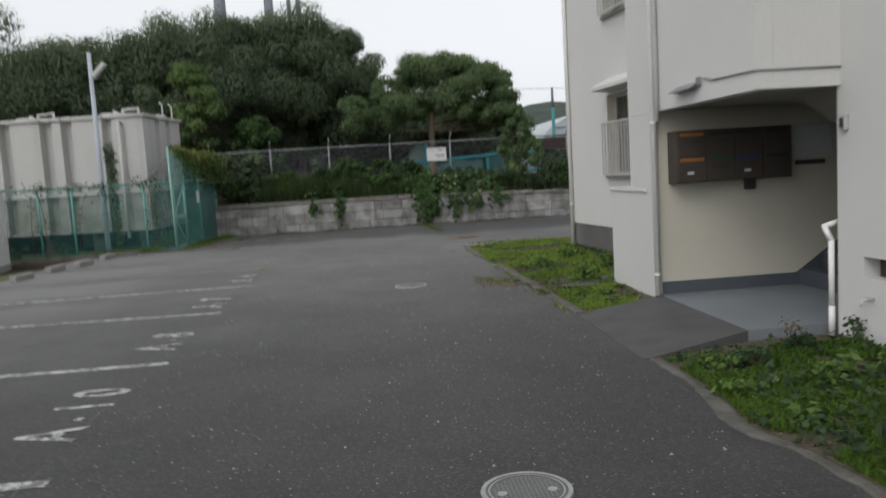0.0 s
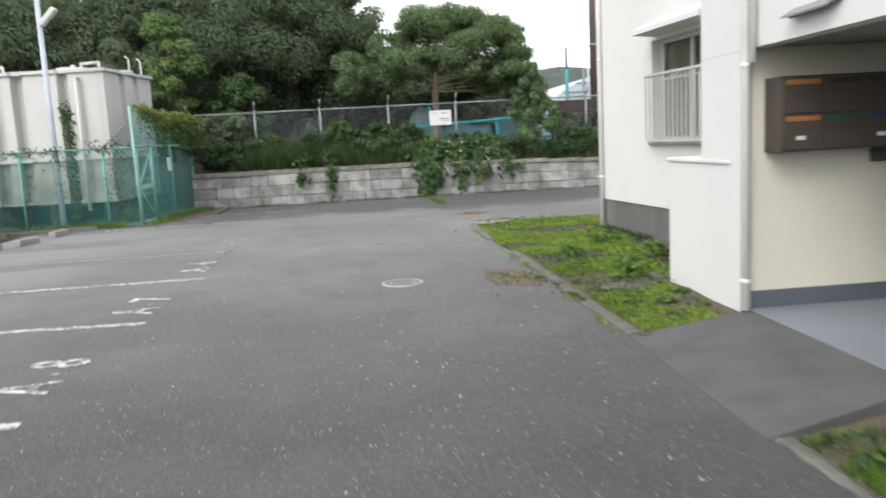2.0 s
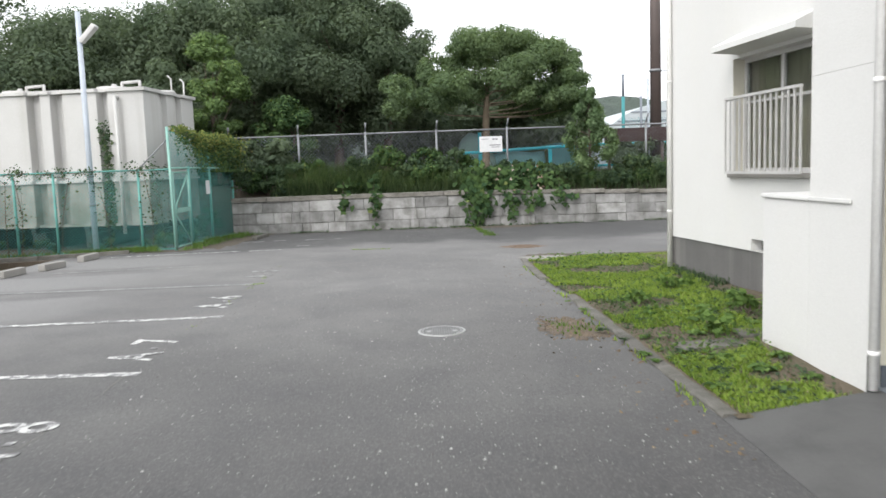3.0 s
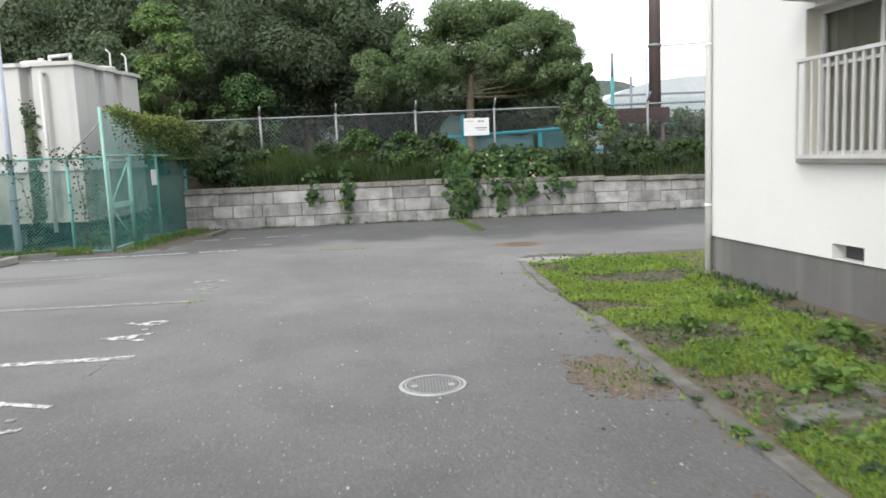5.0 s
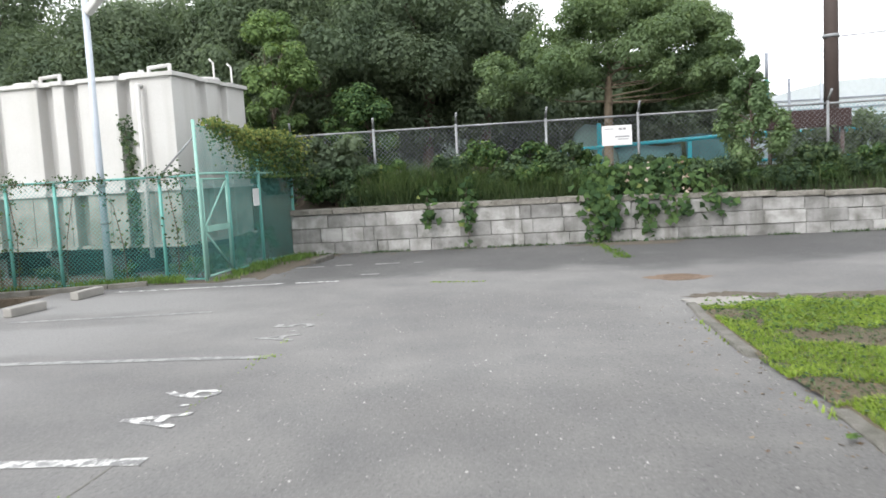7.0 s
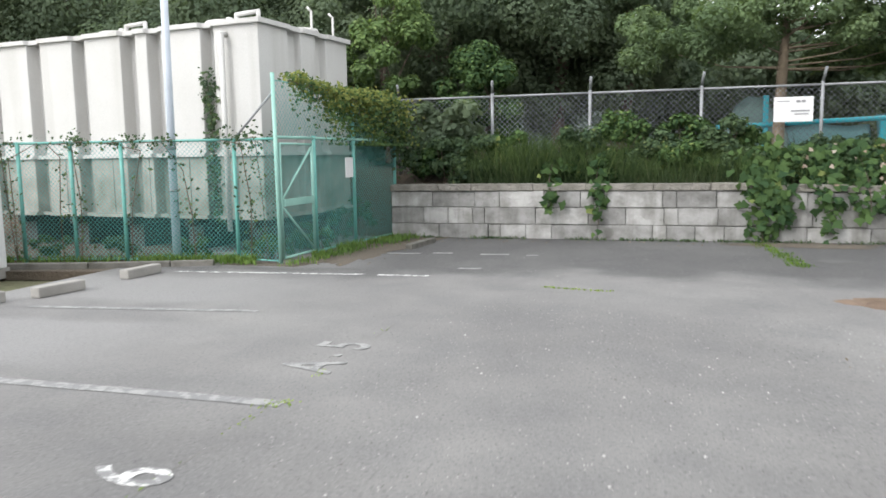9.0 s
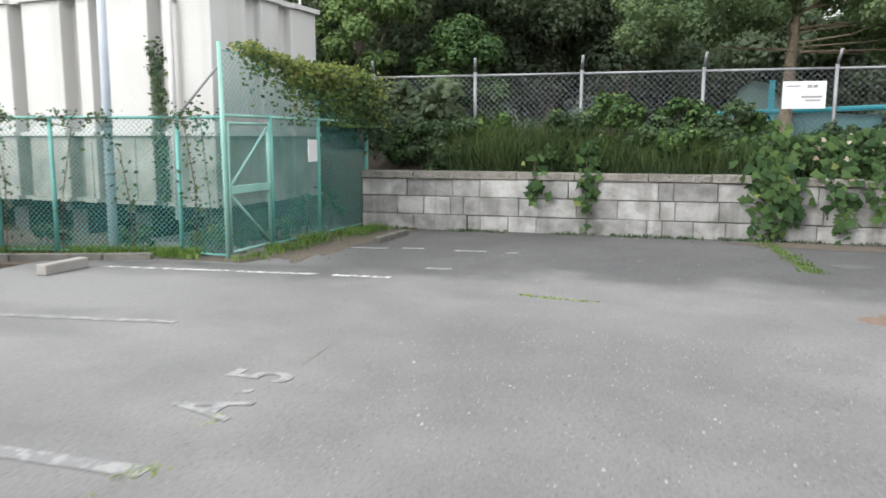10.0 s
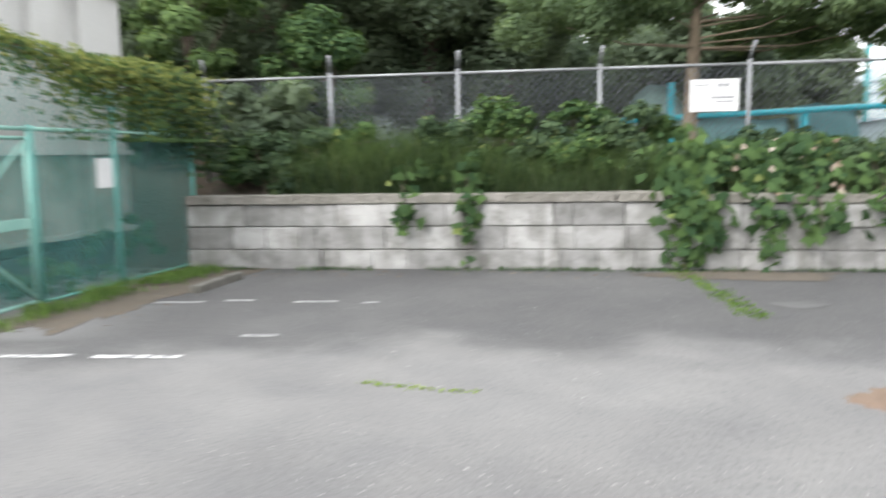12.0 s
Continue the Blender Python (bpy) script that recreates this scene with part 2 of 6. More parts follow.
SHEET_PALE = surface("pale_tarpaulin", (0.15, 0.33, 0.34), (0.1, 0.24, 0.26), 0.6, big=0.8, small=20)
RUST = surface("rusted_iron", (0.17, 0.12, 0.085), (0.1, 0.07, 0.05), 0.9, 0.2, big=6, small=60, bump=0.5)
IRON = surface("cast_iron", (0.17, 0.17, 0.17), (0.111, 0.111, 0.111), 0.6, 0.4, big=6, small=90, bump=0.4)
IRON_TREAD = surface("worn_iron_tread", (0.25, 0.25, 0.245), (0.16, 0.16, 0.16), 0.55, 0.4, big=8, small=90)
IRON_RIM = surface("polished_iron_rim", (0.425, 0.425, 0.416), (0.255, 0.255, 0.255), 0.5, 0.4, big=8, small=90)
SIGN_WHITE = surface("white_sign_board", (0.64, 0.64, 0.64), (0.56, 0.56, 0.56), 0.4, big=3, small=20, bump=0.0)
INK = surface("faded_ink", (0.25, 0.25, 0.26), (0.36, 0.36, 0.36), 0.7, big=20, small=60)
TURQ = surface("turquoise_paint", (0.04, 0.46, 0.56), (0.04, 0.36, 0.43), 0.5, big=2, small=40)
NET_GREEN = surface("dull_sea_green_netting", (0.05, 0.24, 0.25), (0.04, 0.17, 0.18), 0.7, big=2, small=40)
TURQ_PALE = surface("pale_turquoise_sheet", (0.24, 0.46, 0.47), (0.16, 0.34, 0.36), 0.6, big=0.8, small=20)
SOIL = surface("dark_soil", (0.09, 0.07, 0.05), (0.05, 0.045, 0.03), 0.97, big=1.5, small=25, bump=0.8, bump_dist=0.03)
VERGE = surface("mossy_verge_soil", (0.1, 0.082, 0.05), (0.15, 0.11, 0.085), 0.97, big=1.3, small=30, bump=0.8, bump_dist=0.02)
BARK = surface("grey_brown_bark", (0.13, 0.1, 0.075), (0.06, 0.05, 0.04), 0.95, big=4, small=25, bump=0.8, bump_dist=0.02)
LITTER = surface("leaf_litter", (0.11, 0.09, 0.068), (0.075, 0.068, 0.056), 0.95, big=6, small=30, bump=0.9, bump_dist=0.02)
BARK_PALE = surface("pale_brown_bark", (0.24, 0.19, 0.135), (0.14, 0.11, 0.08), 0.95, big=4, small=25, bump=0.8, bump_dist=0.02)
BROKEN = surface("broken_asphalt_soil", (0.13, 0.105, 0.08), (0.22, 0.155, 0.1), 0.95, big=9, small=40, bump=0.9, bump_dist=0.02)
RUSTY_SOIL = surface("rusty_soil", (0.17, 0.115, 0.08), (0.11, 0.085, 0.065), 0.95, big=5, small=40, bump=0.6)
GRAVEL = surface("pale_gravel", (0.38, 0.375, 0.36), (0.22, 0.215, 0.205), 0.9, big=10, small=60)
ROOF_PALE = surface("pale_metal_roof", (0.44, 0.48, 0.49), (0.36, 0.4, 0.42), 0.5, 0.1, big=0.3, small=3)
HILL = surface("far_wooded_hill", (0.08, 0.105, 0.085), (0.055, 0.075, 0.065), 0.95, big=0.15, small=1.2, bump=1.0, bump_dist=0.8)
GROUND = surface("rough_grass_ground", (0.09, 0.1, 0.045), (0.1, 0.075, 0.05), 0.97, big=0.4, small=12, bump=0.8, bump_dist=0.03)
STACK = surface("grey_blue_steel_column", (0.2, 0.22, 0.25), (0.13, 0.14, 0.16), 0.7, 0.1, big=0.6, small=10)
# dark colour that carries the dimness of the unlit rooms
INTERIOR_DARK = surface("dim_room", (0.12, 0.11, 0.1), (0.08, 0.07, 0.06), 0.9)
LEAF_FOREST = leaf_material("forest_leaf", (0.14, 0.178, 0.118), (0.182, 0.23, 0.142), (0.205, 0.255, 0.158), 0.5, 0.55, (0.97, 1.0, 0.72))
LEAF_TREE = leaf_material("round_tree_leaf", (0.12, 0.165, 0.09), (0.18, 0.25, 0.12), (0.22, 0.28, 0.14), 0.5, 0.45)
LEAF_BRIGHT = leaf_material("young_leaf", (0.08, 0.14, 0.04), (0.19, 0.29, 0.08), (0.27, 0.33, 0.11), 0.5, 0.4)
LEAF_VINE = leaf_material("vine_leaf", (0.035, 0.072, 0.032), (0.11, 0.175, 0.058), (0.24, 0.27, 0.09), 0.5, 0.35)
LEAF_IVY = leaf_material("yellowing_creeper_leaf", (0.09, 0.125, 0.035), (0.27, 0.29, 0.085), (0.4, 0.36, 0.12), 0.6, 0.4)
LEAF_WEED = leaf_material("weed_leaf", (0.045, 0.075, 0.045), (0.11, 0.16, 0.078), (0.2, 0.24, 0.1), 0.6, 0.4)
GRASS = leaf_material("verge_grass", (0.17, 0.26, 0.05), (0.36, 0.48, 0.088), (0.42, 0.41, 0.16), 0.6, 0.4)
LEAF_YOUNG = leaf_material("young_tree_leaf", (0.1, 0.155, 0.065), (0.2, 0.29, 0.105), (0.27, 0.34, 0.14), 0.5, 0.45)
LEAF_SAPLING = leaf_material("sapling_leaf", (0.11, 0.165, 0.08), (0.235, 0.325, 0.155), (0.36, 0.42, 0.27), 0.6, 0.45)
GRASS_GREEN = leaf_material("lush_grass", (0.075, 0.14, 0.025), (0.17, 0.28, 0.045), (0.28, 0.31, 0.09), 0.6, 0.4)
TALL_GRASS = leaf_material("bank_grass", (0.075, 0.115, 0.06), (0.165, 0.23, 0.115), (0.24, 0.26, 0.15), 0.6, 0.45)
DRY = leaf_material("dry_leaf", (0.13, 0.085, 0.055), (0.26, 0.19, 0.12), (0.42, 0.33, 0.22), 0.8, 0.1)
FLOWER = leaf_material("pale_blossom", (0.3, 0.2, 0.15), (0.48, 0.4, 0.33), None, 0.7, 0.2)


def glass_material():
    m, nt, b, geo = shader("window_glass", 0.06, 0.0, 0.5)
    b.inputs["Base Color"].default_value = (0.75, 0.8, 0.78, 1)
    b.inputs["Transmission Weight"].default_value = 1.0
    relief(nt, b, noise_fac(nt, geo, 8, 0.3, 0.7), 0.05, 0.002)
    return m


GLASS = glass_material()


# ---- building helpers ----
def obj(name, mesh, material, parent=None, label=""):
    ob = new(name, mesh)
    if material and not mesh.materials:
        mesh.materials.append(material)
    if parent:
        ob.parent = parent
    if label:
        ob["label"] = label
    return ob


def part(name, bm, material, parent=None, label="", smooth=False):
    me = bpy.data.meshes.new(name)
    bm.normal_update()
    bm.to_mesh(me)
    bm.free()
    if smooth:
        me.shade_smooth()
    return obj(name, me, material, parent, label)


def thing(name, at, label, category, group="", kind=""):
    e = new(name)
    e.location = at
    e.empty_display_size = 0.1
    return tagged(e, label, category, group, kind)


def under(ob, parent):
    """Put ob, built in world metres, under parent without moving it."""
    ob.parent = parent
    ob.matrix_parent_inverse = Matrix.Translation(parent.location).inverted()
    return ob


def hang(name, bm, material, parent, label="", smooth=False):
    return under(part(name, bm, material, None, label, smooth), parent)


def add_box(bm, x0, x1, y0, y1, z0, z1, bevel=0.0):
    vs = [bm.verts.new((x, y, z)) for x in (x0, x1) for y in (y0, y1) for z in (z0, z1)]
    fs = [bm.faces.new([vs[i] for i in q]) for q in ((0, 1, 3, 2), (4, 6, 7, 5), (0, 4, 5, 1), (2, 3, 7, 6), (0, 2, 6, 4), (1, 5, 7, 3))]
    if bevel:
        es = {e for f in fs for e in f.edges}
        bmesh.ops.bevel(bm, geom=list(es), offset=bevel, segments=2, affect="EDGES", profile=0.6)
    return bm


def box(x0, x1, y0, y1, z0, z1, bevel=0.0):
    return add_box(bmesh.new(), x0, x1, y0, y1, z0, z1, bevel)


def add_tube(bm, a, b, r, n=10, r2=None, cap=True):
    a, b = Vector(a), Vector(b)
    r2 = r if r2 is None else r2
    d = (b - a).normalized()
    u = d.orthogonal().normalized()
    w = d.cross(u)
    ring = lambda c, q: [bm.verts.new(c + (u * math.cos(k * math.tau / n) + w * math.sin(k * math.tau / n)) * q) for k in range(n)]
    p, q = ring(a, r), ring(b, r2)
    for k in range(n):
        f = bm.faces.new((p[k], p[(k + 1) % n], q[(k + 1) % n], q[k]))
        f.smooth = n > 5
    if cap:
        bm.faces.new(p[::-1])
        bm.faces.new(q)
    return bm


def tube(a, b, r, n=10, r2=None):
    return add_tube(bmesh.new(), a, b, r, n, r2)


def bent(points, r, n=10):
    """A pipe through several points, with ball joints at the bends."""
    bm = bmesh.new()
    for a, b in zip(points, points[1:]):
        add_tube(bm, a, b, r, n)
    for c in points[1:-1]:
        bmesh.ops.create_icosphere(bm, subdivisions=2, radius=r * 1.02, matrix=Matrix.Translation(c))
    return bm


def prism(bm, outline, z0, z1):
    """An upright prism over a polygon given anticlockwise."""
    lo = [bm.verts.new((x, y, z0)) for x, y in outline]
    hi = [bm.verts.new((x, y, z1)) for x, y in outline]
    k = len(outline)
    bm.faces.new(lo[::-1])
    bm.faces.new(hi)
    for i in range(k):
        bm.faces.new((lo[i], lo[(i + 1) % k], hi[(i + 1) % k], hi[i]))
    return bm


def extrude_y(outline, y0, y1):
    """A profile in x and z, drawn out along y."""
    bm = bmesh.new()
    a = [bm.verts.new((x, y0, z)) for x, z in outline]
    b = [bm.verts.new((x, y1, z)) for x, z in outline]
    k = len(outline)
    bm.faces.new(a)
    bm.faces.new(b[::-1])
    for i in range(k):
        bm.faces.new((a[(i + 1) % k], a[i], b[i], b[(i + 1) % k]))
    bmesh.ops.recalc_face_normals(bm, faces=bm.faces[:])
    return bm


def mesh_np(name, v, f):
    """A mesh from arrays of corners and of equal-sided faces."""
    me = bpy.data.meshes.new(name)
    v, f = np.asarray(v, dtype=np.float32), np.asarray(f, dtype=np.int32)
    k = f.shape[1]
    me.vertices.add(len(v))
    me.vertices.foreach_set("co", v.ravel())
    me.loops.add(f.size)
    me.loops.foreach_set("vertex_index", f.ravel())
    me.polygons.add(len(f))
    me.polygons.foreach_set("loop_start", np.arange(0, f.size, k, dtype=np.int32))
    me.update(calc_edges=True)
    return me


def unit(a):
    return a / (np.linalg.norm(a, axis=1, keepdims=True) + 1e-9)


def leaf_mesh(name, c, n, size, rng, wide=0.34, fold=0.12, lobed=False):
    """Leaves at points c, facing about n: each two folded triangles, or a lobed blade of five."""
    k = len(c)
    n = unit(n)
    t = unit(np.cross(n, rng.normal(size=(k, 3))))
    b = np.cross(n, t)
    s = size[:, None]
    if lobed:
        ang = np.array([0.0, 0.75, 1.5, 2.35, 3.14, 3.93, 4.8, 5.55])
        rad = np.array([0.62, 0.36, 0.58, 0.34, 0.2, 0.34, 0.58, 0.36])
        ring = [c + s * (t * (math.cos(a) * r) + b * (math.sin(a) * r) - n * fold * r * rng.uniform(0.2, 1.4)) for a, r in zip(ang, rad)]
        v = np.stack([c, *ring], 1).reshape(-1, 3)
        base = (np.arange(k) * 9)[:, None, None]
        f = np.array([(0, 1 + i, 1 + (i + 1) % 8) for i in range(8)])[None] + base
        return mesh_np(name, v, f.reshape(-1, 3))
    v = np.stack([c - t * s * 0.5, c + b * s * wide - n * s * fold, c + t * s * 0.5, c - b * s * wide - n * s * fold], 1).reshape(-1, 3)
    base = (np.arange(k) * 4)[:, None, None]
    f = np.array([(0, 1, 2), (0, 2, 3)])[None] + base
    return mesh_np(name, v, f.reshape(-1, 3))


def clump_points(centres, radii, counts, rng, flat=0.8, inner=0.35, ruffle=0.45):
    """Points and outward ways of leaves that fill clumps, most of them near the skin."""
    cs, ns = [], []
    for (c, r, k) in zip(centres, radii, counts):
        d = unit(rng.normal(size=(k, 3)))
        q = r * (inner + (1 - inner) * rng.uniform(0, 1, (k, 1)) ** 0.45) * rng.uniform(0.82, 1.15, (k, 1))
        p = d * q
        p[:, 2] *= flat
        cs.append(np.asarray(c) + p)
        ns.append(unit(d + np.array([0, 0, 0.5]) + rng.normal(size=(k, 3)) * ruffle))
    return np.concatenate(cs), np.concatenate(ns)


def blades(name, c, height, lean, rng, width=0.006):
    """Grass: bent tapering blades standing at c."""
    k = len(c)
    a = rng.uniform(0, math.tau, k)
    d = np.stack([np.cos(a), np.sin(a), np.zeros(k)], 1)
    side = np.stack([-np.sin(a), np.cos(a), np.zeros(k)], 1) * (width * rng.uniform(0.6, 1.4, k))[:, None]
    up = np.array([0, 0, 1.0])
    h, l = height[:, None], lean[:, None]
    m = c + up * h * 0.6 + d * l * h * 0.35
    e = c + up * h * (1 - 0.25 * l) + d * l * h
    v = np.stack([c - side, c + side, m + side * 0.7, m - side * 0.7, e], 1).reshape(-1, 3)
    base = (np.arange(k) * 5)[:, None, None]
    f = np.array([(0, 1, 2), (0, 2, 3), (3, 2, 4)])[None] + base
    return mesh_np(name, v, f.reshape(-1, 3))


def wire_mesh(name, p0, p1, z0, z1, pitch, r):
    """Chain link between two posts: crossing slanted wires, three-sided."""
    p0, p1 = np.array((*p0, 0.0)), np.array((*p1, 0.0))
    L, H = np.linalg.norm(p1 - p0), z1 - z0
    along = (p1 - p0) / L
    out = np.array([-along[1], along[0], 0.0])
    vs, fs = [], []
    for sgn in (1, -1):
        for u in np.arange(-H, L + H, pitch):
            ends = []
            for v in (0.0, H):
                ends.append((u + sgn * (v - H / 2), v))
            (u0, v0), (u1, v1) = ends
            lo, hi = 0.0, 1.0
            du = u1 - u0
            for bound in (0.0, L):
                tt = (bound - u0) / du
                if (du > 0) == (bound == 0.0):
                    lo = max(lo, tt)
                else:
                    hi = min(hi, tt)
            if hi - lo < 0.01:
                continue
            a = p0 + along * (u0 + du * lo) + np.array([0, 0, z0 + H * lo]) + out * (r * sgn * 0.7)
            b = p0 + along * (u0 + du * hi) + np.array([0, 0, z0 + H * hi]) + out * (r * sgn * 0.7)
            d = (b - a) / np.linalg.norm(b - a)
            w = np.cross(d, out)
            k = len(vs)
            for q in (a, b):
                for ang in (0.5, 2.6, 4.7):
                    vs.append(q + (out * math.cos(ang) + w * math.sin(ang)) * r)
            for i in range(3):
                j = (i + 1) % 3
                fs += [(k + i, k + j, k + 3 + j), (k + i, k + 3 + j, k + 3 + i)]
    return mesh_np(name, vs, fs)


def smooth01(x):
    x = min(1.0, max(0.0, x))
    return x * x * (3 - 2 * x)


def wall_scale(x):
    """The block wall gets lower towards the side road."""
    return 1.0 - 0.03 * min(5.5, max(0.0, x - 1.0))


def verge_z(x, y):
    """The verge starts level with the kerb and rises a little towards the building."""
    z = -0.05 + 0.05 * smooth01((x - 2.2) / 1.0) + 0.014 * noise.noise((x * 2.1, y * 2.1, 8.0)) * smooth01((x - 2.2) * 4)
    if y < 6:
        z -= 0.035 * smooth01((y - 5.3) / 0.15)
    return z - 0.05 * smooth01((y - 15.4) / 0.72)


KERB_Y = (-30, 2.8, 3.3, 3.6, 3.68, 3.85, 4.2, 4.7, 5.5, 7.6, 9.0, 10.0, 12.2, 13.5, 15.2, 16.7)
KERB_X = (2.26, 2.26, 2.22, 2.16, 2.1, 2.1, 2.16, 2.2, 2.2, 2.16, 2.12, 2.1, 2.05, 1.95, 1.93, 1.98)


def kerb_x(y):
    """The kerb's face towards the road: it wanders a little along its length."""
    return float(np.interp(y, KERB_Y, KERB_X))


def road_z(x, y):
    """The road falls a little towards the kerb."""
    return -0.075 * smooth01((x - 0.8) / 1.3) * (1 - smooth01((y - 18.5) / 4))

# ---- ground, road, bank ----
tagged(part("ground", box(-600, 600, -600, 600, -1.2, -0.14), GROUND), "rough grassy earth reaching to the horizon", "ground", kind="structure")

xs = [-7.0 + 0.45 * i for i in range(20)] + [1.85, 2.12, 2.42, 4, 8, 14, 24, 45]
ys = [-40, -30, -20, -12, -8] + [-5 + 0.5 * i for i in range(42)] + [16.15 + 0.4 * i for i in range(17)] + [23.02]
verts = [(x, y, road_z(x, y)) for x in xs for y in ys]
nyy = len(ys)
faces = [(i * nyy + j, (i + 1) * nyy + j, (i + 1) * nyy + j + 1, i * nyy + j + 1) for i in range(len(xs) - 1) for j in range(nyy - 1)
         if xs[i] < 2.3 or ys[j] >= 16.0]
road_mesh = mesh_np("road", verts, faces)
road_mesh.shade_smooth()
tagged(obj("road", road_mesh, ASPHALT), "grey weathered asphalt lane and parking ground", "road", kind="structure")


def bank_z(x, y):
    base = 0.945 * wall_scale(x) - 0.07 if x > -4.6 else -0.1
    k = smooth01((y - 23.3) / 1.4)
    return base + (1.25 - base) * k + max(0, y - 26) * 0.035 + 0.05 * noise.noise((x * 0.7, y * 0.7, 0)) * smooth01((y - 23.2) * 3)


bx = [-60 + 4 * i for i in range(11)] + [-16 + 0.6 * i for i in range(19)] + [-4.61, -4.59] + [-4 + 0.5 * i for i in range(40)] + [18, 24, 40, 70]
by = [23.12, 23.3, 23.6, 23.9, 24.2, 24.5, 25, 26, 28, 31, 35, 42, 55, 80]
verts = [(x, y, bank_z(x, y)) for x in bx for y in by]
n2 = len(by)
faces = [(i * n2 + j, (i + 1) * n2 + j, (i + 1) * n2 + j + 1, i * n2 + j + 1) for i in range(len(bx) - 1) for j in range(n2 - 1)]
bank_mesh = mesh_np("bank", verts, faces)
bank_mesh.shade_smooth()
tagged(obj("earth_bank", bank_mesh, SOIL), "dark earth bank behind the block wall", "bank", kind="structure")

tagged(part("enclosure_ground", box(-20, -5.0, 19.45, 24, -0.135, -0.03), SOIL), "dark bare soil under the tank", "ground", kind="structure")
for name_x, name_y in (([2.17 + 0.0972 * i for i in range(19)], [-30, -20, -12, -8, -5] + [-3 + 0.125 * i for i in range(70)] + [5.75]),
                       ([3.18 + 0.095 * i for i in range(9)], [5.5, 5.6, 5.74]),
                       ([2.17 + 0.1 * i for i in range(24)] + [5, 7, 10, 14], [7.6, 7.7] + [7.8 + 0.13 * i for i in range(64)] + [16.125])):
    near = name_x[0] < 3
    vv = [(x + ((kerb_x(y) + 0.08 - 2.17) * (1 - smooth01((x - 2.17) / 0.9)) if near else 0), y, verge_z(x, y)) for x in name_x for y in name_y]
    m = len(name_y)
    ff = [(i * m + j, (i + 1) * m + j, (i + 1) * m + j + 1, i * m + j + 1) for i in range(len(name_x) - 1) for j in range(m - 1)]
    verge_mesh = mesh_np("verge", vv, ff)
    verge_mesh.shade_smooth()
    tagged(obj("verge", verge_mesh, VERGE), "patchy soil strip with grass and weeds", "verge", kind="structure")
apron = bmesh.new()
av = [apron.verts.new(p) for p in ((2.17, 5.55, -0.07), (3.17, 5.75, 0.055), (3.17, 7.72, 0.055), (2.17, 7.68, -0.07), (2.17, 5.55, -0.14), (3.17, 5.75, -0.14), (3.17, 7.72, -0.14), (2.17, 7.68, -0.14))]
for q in ((0, 1, 2, 3), (7, 6, 5, 4), (0, 4, 5, 1), (1, 5, 6, 2), (2, 6, 7, 3), (3, 7, 4, 0)):
    apron.faces.new([av[i] for i in q])
tagged(part("entrance_apron", apron, APRON), "grey concrete ramp before the stair entrance", "pavement", kind="structure")

# ---- parking marks ----
def painted_line(xa, ya, xb, yb, material, w=0.055):
    """A painted line with slightly wandering edges, in short pieces."""
    bm = bmesh.new()
    n = max(2, int(abs(xb - xa) / 0.16))
    rows = []
    for k in range(n + 1):
        x, y = xa + (xb - xa) * k / n, ya + (yb - ya) * k / n
        y += 0.012 * noise.noise((x * 1.5, y, 2.0))
        lo, hi = (w + 0.009 * noise.noise((x * 6, y, q)) for q in (0.0, 9.0))
        rows.append((bm.verts.new((x, y - lo, 0.004)), bm.verts.new((x, y + hi, 0.004))))
    for a, b in zip(rows, rows[1:]):
        bm.faces.new((a[0], b[0], b[1], a[1]))
    bmesh.ops.recalc_face_normals(bm, faces=bm.faces[:])
    return tagged(part("parking_line", bm, material), "worn white painted parking line on asphalt", "road marking", "parking lines", "structure")


for xe, y, slope, faint in ((-1.87, 3.78, 0.0, 0), (-1.91, 6.5, 0.0, 0), (-1.93, 9.08, -0.04, 0), (-1.88, 11.42, 0.03, 0), (-2.0, 13.85, 0.0, 1), (-3.57, 16.3, 0.11, 1), (-3.41, 18.64, 0.09, 0)):
    xa = -6.0 if y > 16 else -6.3
    painted_line(xa, y + (xa - xe) * slope, xe, y, PAINT_FAINT if faint else PAINT, 0.045 if y > 16 else 0.055)
painted_line(-3.23, 18.63, -2.58, 18.67, PAINT, 0.045)


def stall_number(chars, material):
    """Painted characters that stand side by side along the lane, each at its own place."""
    bm = bmesh.new()
    for ch, y in chars:
        cu = bpy.data.curves.new("stall_number", "FONT")
        cu.body, cu.size, cu.extrude, cu.offset = ch, 0.6, 0.0015, 0.0 if ch == "-" else 0.01
        cu.align_x, cu.align_y = "CENTER", "BOTTOM_BASELINE"
        ob = bpy.data.objects.new("stall_number", cu)
        scene.collection.objects.link(ob)
        me = bpy.data.meshes.new_from_object(ob.evaluated_get(bpy.context.evaluated_depsgraph_get()))
        bpy.data.objects.remove(ob)
        me.transform(Matrix.Translation((-2.0, y, 0.004)) @ Matrix.Rotation(radians(88), 4, "Z") @ Matrix.Diagonal((0.4 if ch == "-" else 0.74, 1.0, 1.0, 1.0)))
        me.materials.clear()
        bm.from_mesh(me)
    text = "".join(c for c, y in chars)
    return tagged(part("stall_number", bm, material), "worn white painted stall number " + text, "road marking", "stall numbers", "structure")


